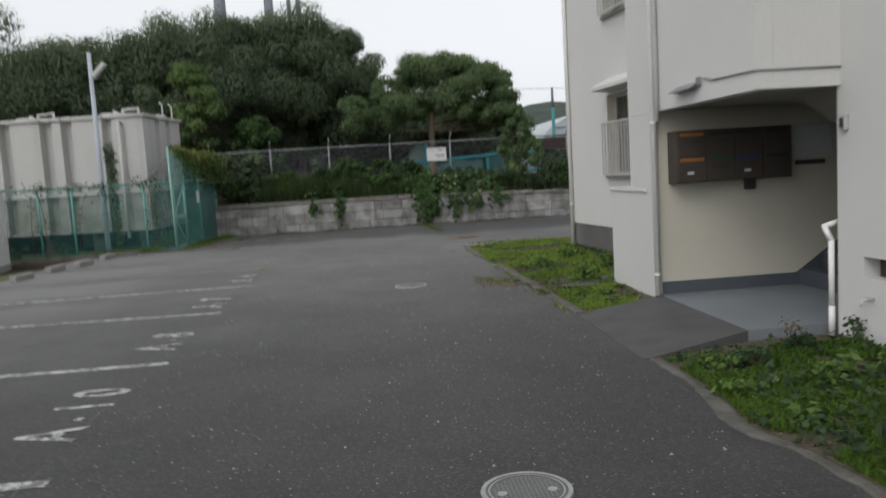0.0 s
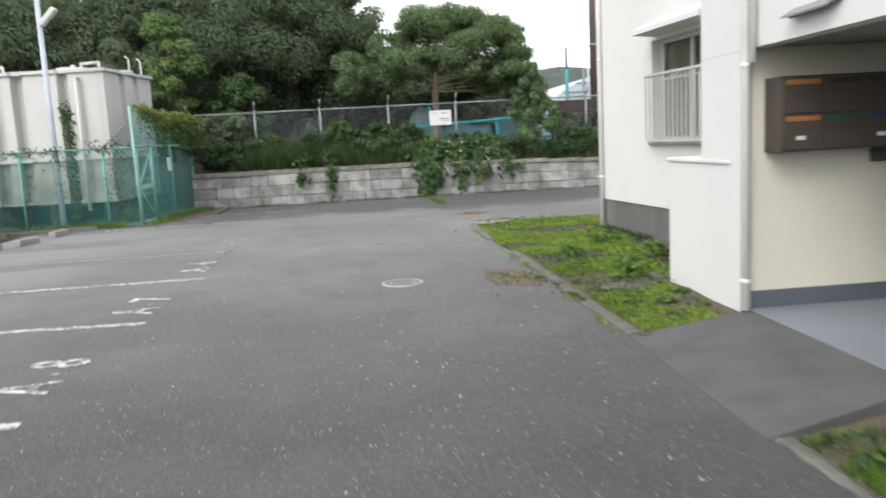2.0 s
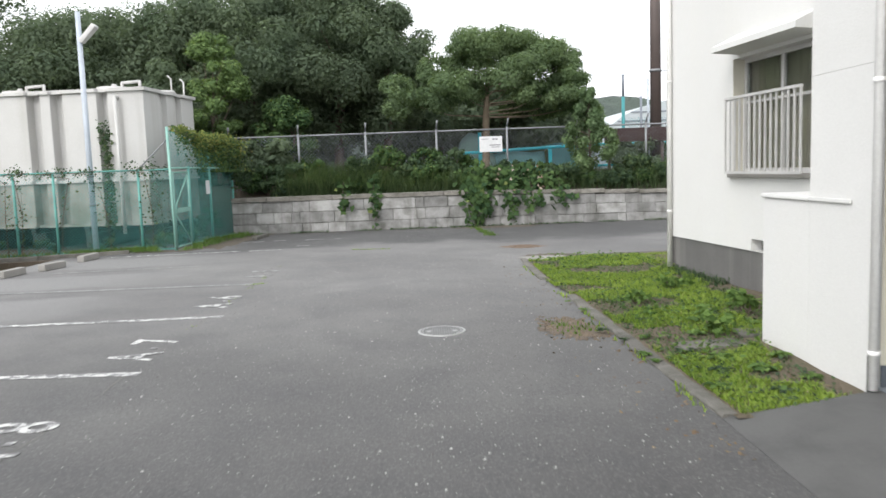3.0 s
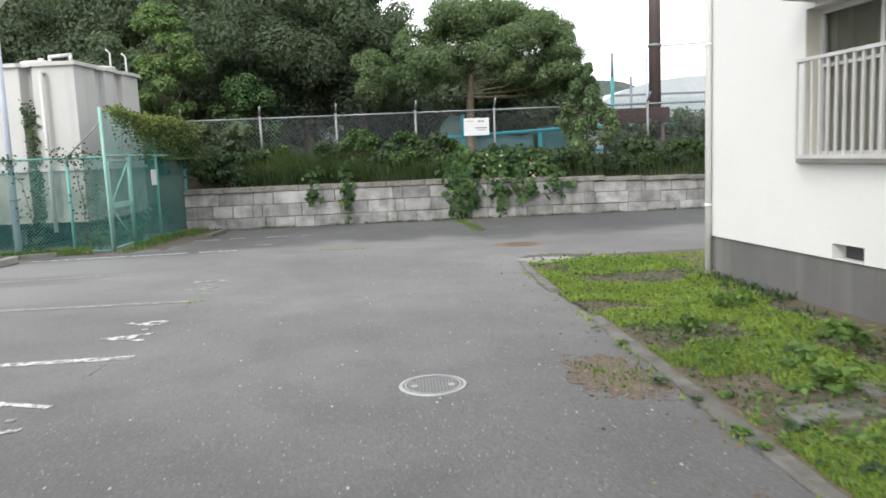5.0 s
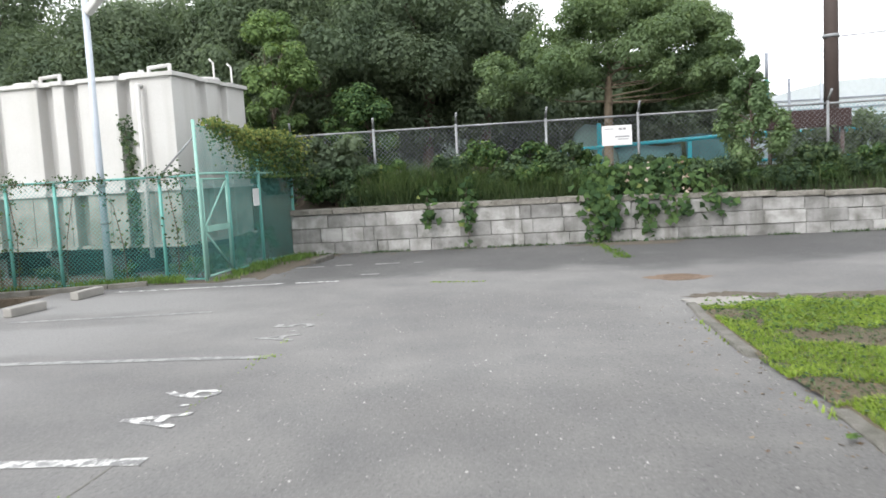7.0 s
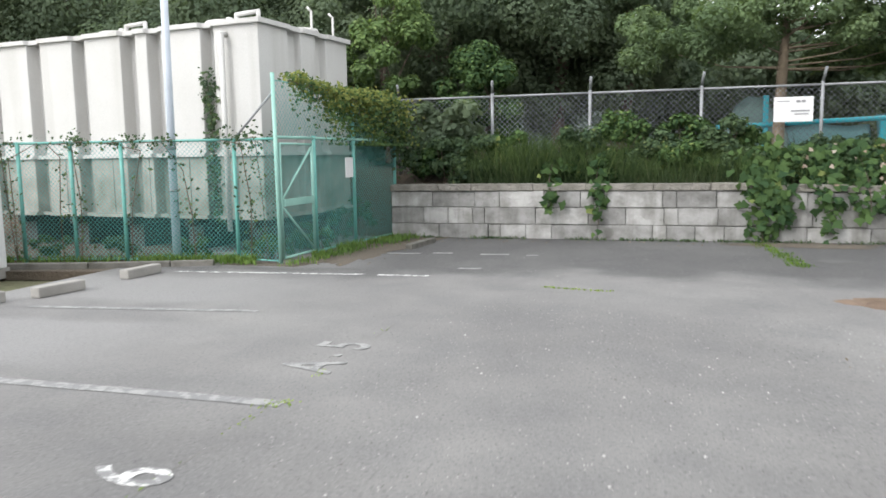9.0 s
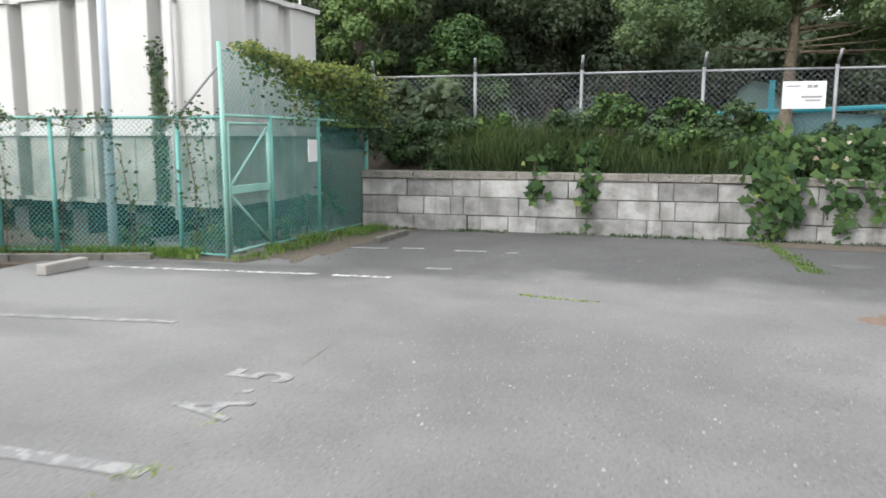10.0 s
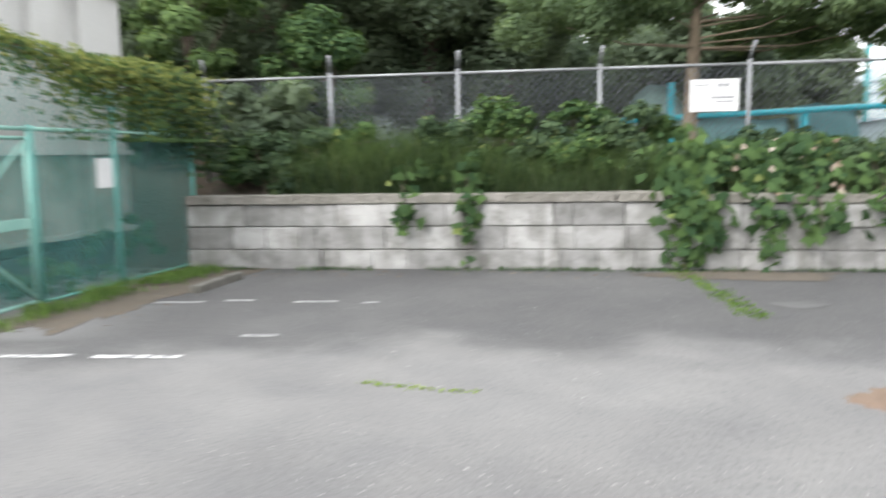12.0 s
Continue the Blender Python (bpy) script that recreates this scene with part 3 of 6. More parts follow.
stall_number((("A", 4.63), ("-", 4.96), ("1", 5.27), ("0", 5.64)), PAINT)
for ch, ya, faint in (("8", 7.24, 0), ("7", 9.66, 0), ("6", 12.14, 0), ("5", 14.64, 1)):
    stall_number((("A", ya), ("-", ya + 0.31), (ch, ya + 0.6)), PAINT_FAINT if faint else PAINT)
crack = bmesh.new()
cr = [(-1.97 - 0.006 * y + 0.06 * noise.noise((0, y * 0.9, 0)) + 0.025 * noise.noise((0, y * 7, 3)), y) for y in [3.0 + 0.12 * i for i in range(118)]]
for (xa, ya), (xb, yb) in zip(cr, cr[1:]):
    w = 0.0036 - 0.00018 * ya + 0.005 * noise.noise((5, ya * 1.3, 0))
    if w > 0.0015:
        crack.faces.new([crack.verts.new(p) for p in ((xa - w, ya, 0.003), (xa + w, ya, 0.003), (xb + w, yb, 0.003), (xb - w, yb, 0.003))])
tagged(part("asphalt_crack", crack, MORTAR), "thin dark crack along the stall ends", "crack", kind="structure")

# ---- kerb stones ----
kerb_line = tagged(new("kerb"), "old concrete kerb between road and verge", "kerb", kind="structure")
for a, b, piece, rag in ((-8.0, 5.53, 1.1, 0.06), (7.68, 16.15, 1.2, 0.03)):
    y0 = a
    while y0 < b - 0.1:
        y1 = min(y0 + piece, b)
        m = max(4, int((y1 - y0) / 0.07))
        bm = bmesh.new()
        rows = []
        for i in range(m + 1):
            y = y0 + 0.002 + (y1 - y0 - 0.004) * i / m
            q = rag * noise.noise((3.0, y * 1.1, 0)) + rag * 0.4 * noise.noise((3.0, y * 6.0, 5)) + 0.012 * noise.noise((3.0, y * 19.0, 7))
            buried = smooth01((y - 12.2) / 0.3) * (1 - smooth01((y - 13.5) / 0.3))
            xf = kerb_x(y) + q
            xb = kerb_x(y) + (0.105 if y < 5.6 else 0.12) + 0.5 * rag * noise.noise((8.0, y * 2.3, 0)) + 0.4 * rag * noise.noise((8.0, y * 9, 2))
            z = road_z(2.09, y) + 0.006 * noise.noise((1.0, y * 3.1, 0)) - 0.04 * buried
            top = 0.02 if y < 5.6 else 0.03
            prof = ((xf, -0.13), (xf + 0.004, z + top * 0.5), (xf + 0.016, z + top + 0.004 * noise.noise((2, y * 14, 1))), ((xf + xb) / 2, z + top + 0.008 * noise.noise((5, y * 11, 1))), (xb - 0.012, z + top + 0.004 * noise.noise((7, y * 13, 4))), (xb, z + top * 0.4), (xb, -0.13))
            rows.append([bm.verts.new((px, y, pz)) for px, pz in prof])
        for ra, rb in zip(rows, rows[1:]):
            for p in range(6):
                bm.faces.new((ra[p], ra[p + 1], rb[p + 1], rb[p]))
        bm.faces.new(rows[0])
        bm.faces.new(rows[-1][::-1])
        bmesh.ops.recalc_face_normals(bm, faces=bm.faces[:])
        hang("kerb_stone", bm, KERB, kerb_line)
        y0 = y1

# ---- manholes ----
def manhole(x, y, r, rusty, label):
    e = thing("manhole_cover", (x, y, road_z(x, y)), label, "manhole cover", "manholes")
    z = road_z(x, y) + 0.002
    bm = bmesh.new()

    def ring(ra, rb, z0, z1, n=40):
        for i in range(n):
            t0, t1 = math.tau * i / n, math.tau * (i + 1) / n
            q = [(ra, t0, z0), (rb, t0, z1), (rb, t1, z1), (ra, t1, z0)]
            bm.faces.new([bm.verts.new((x + s * math.cos(t), y + s * math.sin(t), zz)) for s, t, zz in q])

    ring(r * 0.9, r, z + 0.006, z + 0.006)
    ring(r, r * 1.02, z + 0.006, z - 0.01)
    ring(r * 0.8, r * 0.84, z + 0.006, z + 0.006)
    hang("rim", bm, RUST if rusty else IRON_RIM, e)
    hang("lid", tube((x, y, z - 0.02), (x, y, z + 0.003), r * 0.99, 40), RUST if rusty else IRON, e)
    bm = bmesh.new()
    k = int(r / 0.022)
    for i in range(-k, k + 1):
        c = i * 0.022
        if abs(c) < r * 0.7:
            h = math.sqrt((r * 0.72) ** 2 - c * c)
            for q in range(int(h / 0.03) + 1):
                    for s in ((-1, 1) if q else (1,)):
                        add_box(bm, x + c - 0.0045, x + c + 0.0045, y + s * q * 0.03 - 0.009, y + s * q * 0.03 + 0.009, z + 0.003, z + 0.006)
    o = hang("tread", bm, RUST if rusty else IRON_TREAD, e)
    o["kind"] = "stuff"
    for s in (-1, 1):
        hang("key_hole", tube((x + s * r * 0.55, y - 0.02, z + 0.002), (x + s * r * 0.55, y - 0.02, z + 0.008), 0.024, 14), IRON_RIM if not rusty else RUST, e)


manhole(0.66, 3.08, 0.225, False, "round cast iron manhole cover with two pale rims")
manhole(0.49, 10.22, 0.225, False, "round cast iron manhole cover with two pale rims")
manhole(2.31, 18.25, 0.31, True, "rusty brown round manhole cover in the road")

# ---- apartment building ----
house = thing("apartment_building", (6.5, 5.0, 0), "white stuccoed apartment block with grey plinth and open stair entrance", "building")
TOP = 8.4


def wall_boxes(u0, u1, v0, v1, z0, z1, holes):
    """A wall along u with openings (ua, ub, za, zb) right through it."""
    bm = bmesh.new()
    cuts = sorted({u0, u1, *[h[0] for h in holes], *[h[1] for h in holes]})
    for a, b in zip(cuts, cuts[1:]):
        gaps = sorted((h[2], h[3]) for h in holes if h[0] <= a + 1e-6 and h[1] >= b - 1e-6)
        z = z0
        for g0, g1 in gaps:
            add_box(bm, a, b, v0, v1, z, g0)
            z = g1
        add_box(bm, a, b, v0, v1, z, z1)
    bmesh.ops.remove_doubles(bm, verts=bm.verts[:], dist=0.0005)
    return bm


ang = math.atan2(-1.0, 0.11)
FAC = Matrix.Translation((3.88, 13.92, 0)) @ Matrix.Rotation(ang, 4, "Z")


def fac(name, bm, material, parent=house, label="", smooth=False):
    bm.transform(FAC)
    return hang(name, bm, material, parent, label, smooth)


def curtain_sheet(a, b, v, z0, z1):
    bm = bmesh.new()
    n = 60
    rows = [[bm.verts.new((a + (b - a) * i / n, v + 0.012 * math.sin(i * 0.9) + 0.006 * math.sin(i * 2.3), z)) for i in range(n + 1)] for z in (z0, z1)]
    for i in range(n):
        bm.faces.new((rows[0][i], rows[0][i + 1], rows[1][i + 1], rows[1][i]))
    bmesh.ops.solidify(bm, geom=bm.faces[:], thickness=0.003)
    return bm


WIN = [(1.72, 3.3, 1.36 + 2.62 * k, 2.68 + 2.62 * k) for k in range(3)]
VENT = (2.15, 2.55, 0.42, 0.6)
fac("facade_wall", wall_boxes(0.0, 5.36, 0.0, 0.2, 0.46, TOP, WIN + [(2.15, 2.55, 0.461, 0.6)]), STUCCO)
fac("plinth", box(0.0, 5.36, 0.02, 0.2, -0.12, 0.46), PLINTH, label="dark grey painted base course")
fac("end_wall", box(0.0, 0.2, 0.2, 9.0, -0.12, TOP), STUCCO)
fac("back_wall", box(0.2, 6.0, 8.8, 9.0, -0.12, TOP), STUCCO)
# added dark panel behind the windows, standing in for unlit rooms
fac("dim_room_backing", box(0.25, 5.2, 1.6, 1.7, 0.0, TOP - 0.1), INTERIOR_DARK)
# dark panel set in the vent hole, standing in for its unlit depth
fac("vent_dark_backing", box(2.16, 2.54, 0.13, 0.16, 0.465, 0.6), DARK_STEEL_AND_SHADE)
for k, (a, b, z0, z1) in enumerate(WIN):
    win = under(thing("window", (0, 0, 0), "", ""), house)
    for key in ("label", "category"):
        if key in win:
            del win[key]
    win["label"] = "aluminium sliding window behind a guard rail under a hood"
    def sub(name, bm, mat, label="", parent=win):
        bm.transform(FAC)
        o = part(name, bm, mat, None, label)
        o.parent = parent
        return o
    fr = bmesh.new()
    for q in ((a, a + 0.045, z0, z1), (b - 0.045, b, z0, z1), (a + 0.045, b - 0.045, z0, z0 + 0.045), (a + 0.045, b - 0.045, z1 - 0.045, z1), ((a + b) / 2 - 0.025, (a + b) / 2 + 0.025, z0 + 0.045, z1 - 0.045), (a + 0.045, b - 0.045, z0 + 0.8, z0 + 0.83)):
        add_box(fr, q[0], q[1], 0.145, 0.19, q[2], q[3])
    sub("window_frame", fr, ALU)
    pane = sub("pane", box(a + 0.05, b - 0.05, 0.165, 0.171, z0 + 0.05, z1 - 0.05), GLASS)
    pane.visible_shadow = False
    sub("curtain", curtain_sheet(a + 0.002, b - 0.002, 0.235, z0 + 0.002, z1 - 0.002), surface("beige_curtain", (0.6, 0.54, 0.43), (0.45, 0.4, 0.33), 0.9, big=3, small=20))
    sub("window_reveal", box(a + 0.001, a + 0.007, 0.004, 0.143, z0 + 0.002, z1 - 0.002), CREAM)
    sub("window_sill", box(a - 0.05, b + 0.03, -0.05, 0.1, z0 - 0.06, z0 - 0.001, 0.008), CONCRETE)
    hood = bmesh.new()
    prof = [(0.0, z1 + 0.04), (-0.34, z1 + 0.06), (-0.34, z1 + 0.12), (0.0, z1 + 0.28)]
    pa = [hood.verts.new((a + 0.12, v, z)) for v, z in prof]
    pb = [hood.verts.new((b + 0.2, v, z)) for v, z in prof]
    hood.faces.new(pa)
    hood.faces.new(pb[::-1])
    for i in range(4):
        hood.faces.new((pa[i], pb[i], pb[(i + 1) % 4], pa[(i + 1) % 4]))
    bmesh.ops.recalc_face_normals(hood, faces=hood.faces[:])
    sub("window_hood", hood, STUCCO)
    g0, g1, v = a + 0.1, b + 0.02, -0.15
    for q in ((g0, g1, v - 0.012, v + 0.012, z0 - 0.01, z0 + 0.02), (g0, g1, v - 0.018, v + 0.018, z0 + 0.84, z0 + 0.87), (g0, g0 + 0.02, v + 0.012, 0.0, z0 + 0.83, z0 + 0.86), (g0, g0 + 0.02, v + 0.012, 0.0, z0 - 0.008, z0 + 0.018)):
        sub("guard_rail", box(*q), ALU)
    n = 15
    bars = box(-0.011, 0.011, -0.009, 0.009, 0.0, 0.82)
    bar_mesh = bpy.data.meshes.new("guard_bar")
    bars.to_mesh(bar_mesh)
    bars.free()
    for i in range(n):
        o = obj("guard_bar", bar_mesh, ALU, win)
        o.matrix_local = FAC @ Matrix.Translation((g0 + 0.011 + (g1 - g0 - 0.022) * i / (n - 1), v, z0 + 0.02))

# corner downpipe with brackets
fac("downpipe", tube((0.05, -0.042, 0.0), (0.05, -0.042, TOP), 0.036, 14), PVC, label="white plastic rainwater pipe")
for z in (0.8, 2.6, 4.4, 6.2):
    fac("pipe_bracket", tube((0.05, -0.042, z), (0.05, -0.042, z + 0.03), 0.041, 14), PVC)

# stair block, standing out from the facade
hang("stair_front_wall", box(3.17, 3.32, 5.55, 8.6, 2.09, TOP), STUCCO, house)
hang("stair_pier", box(3.17, 3.32, 7.78, 8.6, -0.12, 2.088), STUCCO, house)
hang("stair_side_wall", box(3.322, 3.9, 5.55, 5.7, 2.09, TOP), STUCCO, house)
hang("stair_far_wall", box(3.322, 4.5, 8.45, 8.6, -0.12, TOP), STUCCO, house)
low = hang("meter_box_wall", box(3.17, 4.28, 8.602, 9.36, -0.12, 1.2), STUCCO, house)
hang("wall_cap", box(3.15, 4.28, 8.605, 9.38, 1.202, 1.235, 0.01), STUCCO, house, "white moulded cap on the low wall")
hang("wall_cap", box(3.15, 3.168, 8.05, 8.6, 1.206, 1.235, 0.006), STUCCO, house)
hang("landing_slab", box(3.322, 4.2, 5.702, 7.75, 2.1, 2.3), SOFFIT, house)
# inner ceiling slab, added to close off the stairwell and keep the lobby dim
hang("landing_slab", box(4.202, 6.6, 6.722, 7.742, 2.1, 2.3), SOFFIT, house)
hang("lobby_floor", box(3.172, 8.9, 5.75, 7.75, -0.12, 0.06), LOBBY, house, "blue-grey painted lobby floor")
hang("lobby_wall", box(3.172, 8.9, 7.752, 7.777, 0.061, 4.6), CREAM, house)
hang("lobby_wall", box(3.322, 8.9, 7.78, 7.93, 0.061, 6.0), STUCCO, house)
hang("lobby_wall", box(4.102, 8.9, 5.46, 5.61, -0.1, 6.0), CREAM, house)
hang("lobby_wall", box(8.9, 9.05, 5.4, 7.93, -0.1, 6.0), CREAM, house)
hang("dado", box(3.2, 4.78, 7.744, 7.751, 0.061, 0.2), DADO_AND_STAIR_SHADE, house, "blue-grey painted dado band")
bm = bmesh.new()
dz = 0.18 / 0.26
pts = [(4.78, 0.061), (4.78, 0.2), (6.9, 0.2 + 2.12 * dz), (6.9, 0.061)]
pv = [bm.verts.new((x, yy, z)) for yy in (7.744, 7.751) for x, z in pts]
for q in ((0, 1, 2, 3), (7, 6, 5, 4), (0, 4, 5, 1), (1, 5, 6, 2), (2, 6, 7, 3), (3, 7, 4, 0)):
    bm.faces.new([pv[i] for i in q])
hang("dado", bm, DADO_AND_STAIR_SHADE, house)
# stair pieces take the dark dado colour, which carries the stairwell's shade
for i in range(7):
    x = 4.82 + 0.26 * i
    hang("stair_step", box(x, x + 0.275, 6.72, 7.742, 0.062 + 0.18 * i, 0.06 + 0.18 * (i + 1), 0.008), DADO_AND_STAIR_SHADE, house)
hang("half_landing", box(6.65, 8.9, 5.612, 7.742, 1.2, 1.32), DADO_AND_STAIR_SHADE, house)
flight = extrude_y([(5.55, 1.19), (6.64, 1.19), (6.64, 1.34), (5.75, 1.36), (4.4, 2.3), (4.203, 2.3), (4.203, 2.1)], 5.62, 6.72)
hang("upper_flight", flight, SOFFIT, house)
hang("street_wall", (lambda b: (b.transform(Matrix.Translation((3.9, 0, 0)) @ Matrix.Rotation(radians(90), 4, "Z") @ Matrix.Diagonal((1, -1, 1, 1))), bmesh.ops.recalc_face_normals(b, faces=b.faces[:]), b)[-1])(wall_boxes(-26.0, 5.6, 0.0, 0.2, 0.0, TOP, [(4.66, 5.26, 0.53, 0.7)])), STUCCO, house)
hang("plinth", box(3.92, 4.1, -26, 5.6, -0.12, -0.002), PLINTH, house)
# same dark backing: shade of the vent hole as a coloured panel
hang("vent_dark_backing", box(4.04, 4.06, 4.66, 5.26, 0.53, 0.7), DARK_STEEL_AND_SHADE, house)
hang("south_wall", box(4.1, 13, -26, -25.8, -0.1, TOP), STUCCO, house)
hang("rear_wall", box(12.8, 13, -25.8, 4.9, -0.1, TOP), STUCCO, house)
roof = prism(bmesh.new(), [(3.1, -26.1), (13.1, -26.1), (13.1, 14.0), (3.86, 14.0), (4.4, 8.62), (3.1, 8.62)], TOP + 0.004, TOP + 0.25)
hang("roof", roof, CONCRETE, house, "flat concrete roof slab")

# pipes, lamp and small fittings on the stair block
hang("downpipe", tube((3.128, 7.7, 0.06), (3.128, 7.7, TOP), 0.032, 14), PVC, house, "white plastic rainwater pipe")
hang("downpipe", tube((3.135, 7.61, 1.98), (3.135, 7.61, TOP), 0.027, 12), PVC, house)
for z in (0.28, 1.95, 3.6, 5.4):
    hang("pipe_bracket", tube((3.128, 7.7, z), (3.128, 7.7, z + 0.03), 0.038, 14), PVC, house)
hang("dark_conduit", tube((3.14, 7.76, 0.02), (3.14, 7.76, 0.3), 0.018, 8), DARK_STEEL_AND_SHADE, house)
conduit = bent([(3.16, 6.5, 2.3), (3.16, 6.3, 2.26), (3.16, 5.54, 2.24), (3.9, 5.54, 2.24)], 0.008, 6)
hang("conduit", conduit, GALV, house, "thin grey cable conduit")
lamp = thing("wall_lamp", (3.16, 6.85, 2.22), "grey metal fluorescent lamp with a slanted reflector", "lamp")
refl = bmesh.new()
rp = [(3.168, 2.285), (3.168, 2.265), (3.07, 2.215), (3.07, 2.228)]
ra = [refl.verts.new((x, 6.6, z)) for x, z in rp]
rb = [refl.verts.new((x, 7.1, z)) for x, z in rp]
refl.faces.new(ra)
refl.faces.new(rb[::-1])
for i in range(4):
    refl.faces.new((ra[(i + 1) % 4], ra[i], rb[i], rb[(i + 1) % 4]))
hang("reflector", refl, GALV, lamp)
hang("lamp_tube", tube((3.115, 6.64, 2.222), (3.115, 7.06, 2.222), 0.012, 10), GALV, lamp)
hang("junction_box", box(3.13, 3.168, 6.55, 6.6, 2.24, 2.32, 0.008), GALV, lamp)

rail = thing("handrail", (3.87, 5.62, 0), "white bent pipe handrail on the wall", "handrail")
hang("rail_pipe", bent([(3.86, 5.63, 0.24), (3.86, 5.63, 0.8), (3.83, 5.68, 0.92), (3.98, 5.68, 0.96), (4.6, 5.68, 0.98)], 0.024, 12), PVC, rail)
hang("rail_foot", tube((3.86, 5.63, -0.02), (3.86, 5.63, 0.24), 0.027, 12), PVC, rail)
bell = thing("intercom", (3.88, 5.48, 1.78), "small grey intercom box on the wall", "intercom")
hang("case", box(3.86, 3.898, 5.44, 5.52, 1.72, 1.84, 0.006), ALU, bell)
hang("button_plate", box(3.855, 3.859, 5.455, 5.505, 1.74, 1.82), DARK_STEEL_AND_SHADE, bell)
tap = thing("wall_tap", (3.86, 5.14, 0.37), "small brass-grey garden tap on the wall", "tap")
hang("spout", bent([(3.898, 5.14, 0.37), (3.8, 5.14, 0.37), (3.79, 5.14, 0.32)], 0.012, 8), ALU, tap)
hang("tap_handle", box(3.83, 3.85, 5.11, 5.17, 0.39, 0.4), ALU, tap)

box_bank = thing("mailbox_bank", (3.95, 7.62, 1.3), "dark wooden mailbox bank with coloured strips", "mailbox")
hang("case", box(3.3, 4.6, 7.5, 7.745, 1.3, 1.86, 0.006), WOOD_DARK, box_bank)
STRIPS = [surface("orange_strip", (0.35, 0.14, 0.03), (0.25, 0.1, 0.03), 0.6), surface("green_strip", (0.02, 0.08, 0.045), (0.015, 0.05, 0.03), 0.6), surface("brown_strip", (0.03, 0.024, 0.022), (0.02, 0.016, 0.014), 0.6), surface("blue_strip", (0.03, 0.05, 0.14), (0.02, 0.035, 0.09), 0.6)]
for r in range(2):
    for c in range(4):
        x0, z0 = 3.315 + c * 0.32, 1.315 + r * 0.27
        d = hang("mailbox_door", box(x0, x0 + 0.305, 7.488, 7.4995, z0, z0 + 0.255, 0.003), WOOD_DARK, box_bank)
        for nm, q, mt in (("name_strip", (x0 + 0.02, x0 + 0.285, z0 + 0.21, z0 + 0.245), STRIPS[0 if c == 0 else 1 if (c, r) == (1, 0) else 3 if (c, r) == (2, 0) else 2]), ("slot", (x0 + 0.05, x0 + 0.25, z0 + 0.14, z0 + 0.16), DARK_STEEL_AND_SHADE), ("name_card", (x0 + 0.1, x0 + 0.17, z0 + 0.07, z0 + 0.1), SIGN_WHITE if r == 0 and c in (0, 2) else WOOD_DARK)):
            o = part(nm, box(q[0], q[1], 7.4835, 7.4878, q[2], q[3]), mt)
            o.parent = d
            o.matrix_parent_inverse = Matrix.Identity(4)
            o.matrix_local = d.matrix_local.inverted()
notice = thing("notice_board", (4.95, 7.73, 1.5), "pale grey notice board on the lobby wall", "notice board")
hang("board", box(4.7, 5.2, 7.72, 7.748, 1.5, 1.86, 0.005), surface("grey_board", (0.6, 0.61, 0.63), (0.48, 0.48, 0.5), 0.6), notice)
hang("tray", box(4.78, 5.1, 7.68, 7.748, 1.42, 1.47, 0.004), WOOD_DARK, notice)
hook = thing("key_box", (4.22, 7.7, 1.2), "small black box under the mailboxes", "box")
hang("case", box(4.17, 4.27, 7.66, 7.748, 1.18, 1.296, 0.008), DARK_STEEL_AND_SHADE, hook)

# ---- block retaining wall ----
retaining = tagged(new("retaining_wall"), "weathered pale concrete block wall with dark joints", "wall", kind="structure")
hang("wall_core", box(-4.62, 16, 23.05, 23.3, -0.15, 0.72), MORTAR, retaining)
rr = random.Random(5)


for c, (z0, z1) in enumerate(((-0.1, 0.24), (0.25, 0.535), (0.545, 0.82), (0.83, 0.945))):
    x = -4.62
    while x < 15.8:
        L = rr.choice((0.22, 0.45, 0.62, 0.78, 0.9)) if c < 3 else rr.choice((0.6, 0.9, 1.1))
        s = wall_scale(x)
        dy = rr.uniform(-0.022, 0.016)
        b = box(x + 0.0035, x + L - 0.0035, (22.99 if c < 3 else 22.955) + dy, 23.2 if c < 3 else 23.3, max(-0.1, z0 * s) + rr.uniform(-0.003, 0.003), z1 * s + rr.uniform(-0.004, 0.004))
        es = [e for e in b.edges if all(v.co.y < 23.1 for v in e.verts)]
        bmesh.ops.bevel(b, geom=es, offset=0.009, segments=1, affect="EDGES")
        hang("block" if c < 3 else "coping_stone", b, STONE if c < 3 else COPING, retaining)
        x += L

# ---- grey chain-link fence on the bank ----
back_fence = thing("chain_link_fence", (1.0, 24.45, 1.2), "grey chain-link fence with bent post tips on the bank", "fence")
FX = [-4.95, -3.05, -1.2, 0.76, 2.72, 4.65, 6.6, 8.55, 10.5, 12.5]
for x in FX:
    bm = tube((x, 24.45, 1.05), (x, 24.45, 2.62), 0.03, 10)
    add_tube(bm, (x, 24.45, 2.62), (x + 0.03, 24.3, 2.84), 0.024, 8)
    hang("post", bm, GALV, back_fence)
for a, b in zip(FX, FX[1:]):
    hang("top_rail", tube((a, 24.45, 2.56), (b, 24.45, 2.56), 0.022, 8), GALV, back_fence)
    o = obj("chain_link", wire_mesh("chain_link", (a, 24.45), (b, 24.45), 1.1, 2.56, 0.1, 0.0034 if a < 2 else 0.0022), WIRE_GREY)
    under(o, back_fence)
sign = thing("notice_sign", (2.35, 24.38, 2.1), "white sign board wired to the chain-link fence", "sign")
hang("board", box(1.945, 2.575, 24.37, 24.385, 1.94, 2.365, 0.003), SIGN_WHITE, sign)
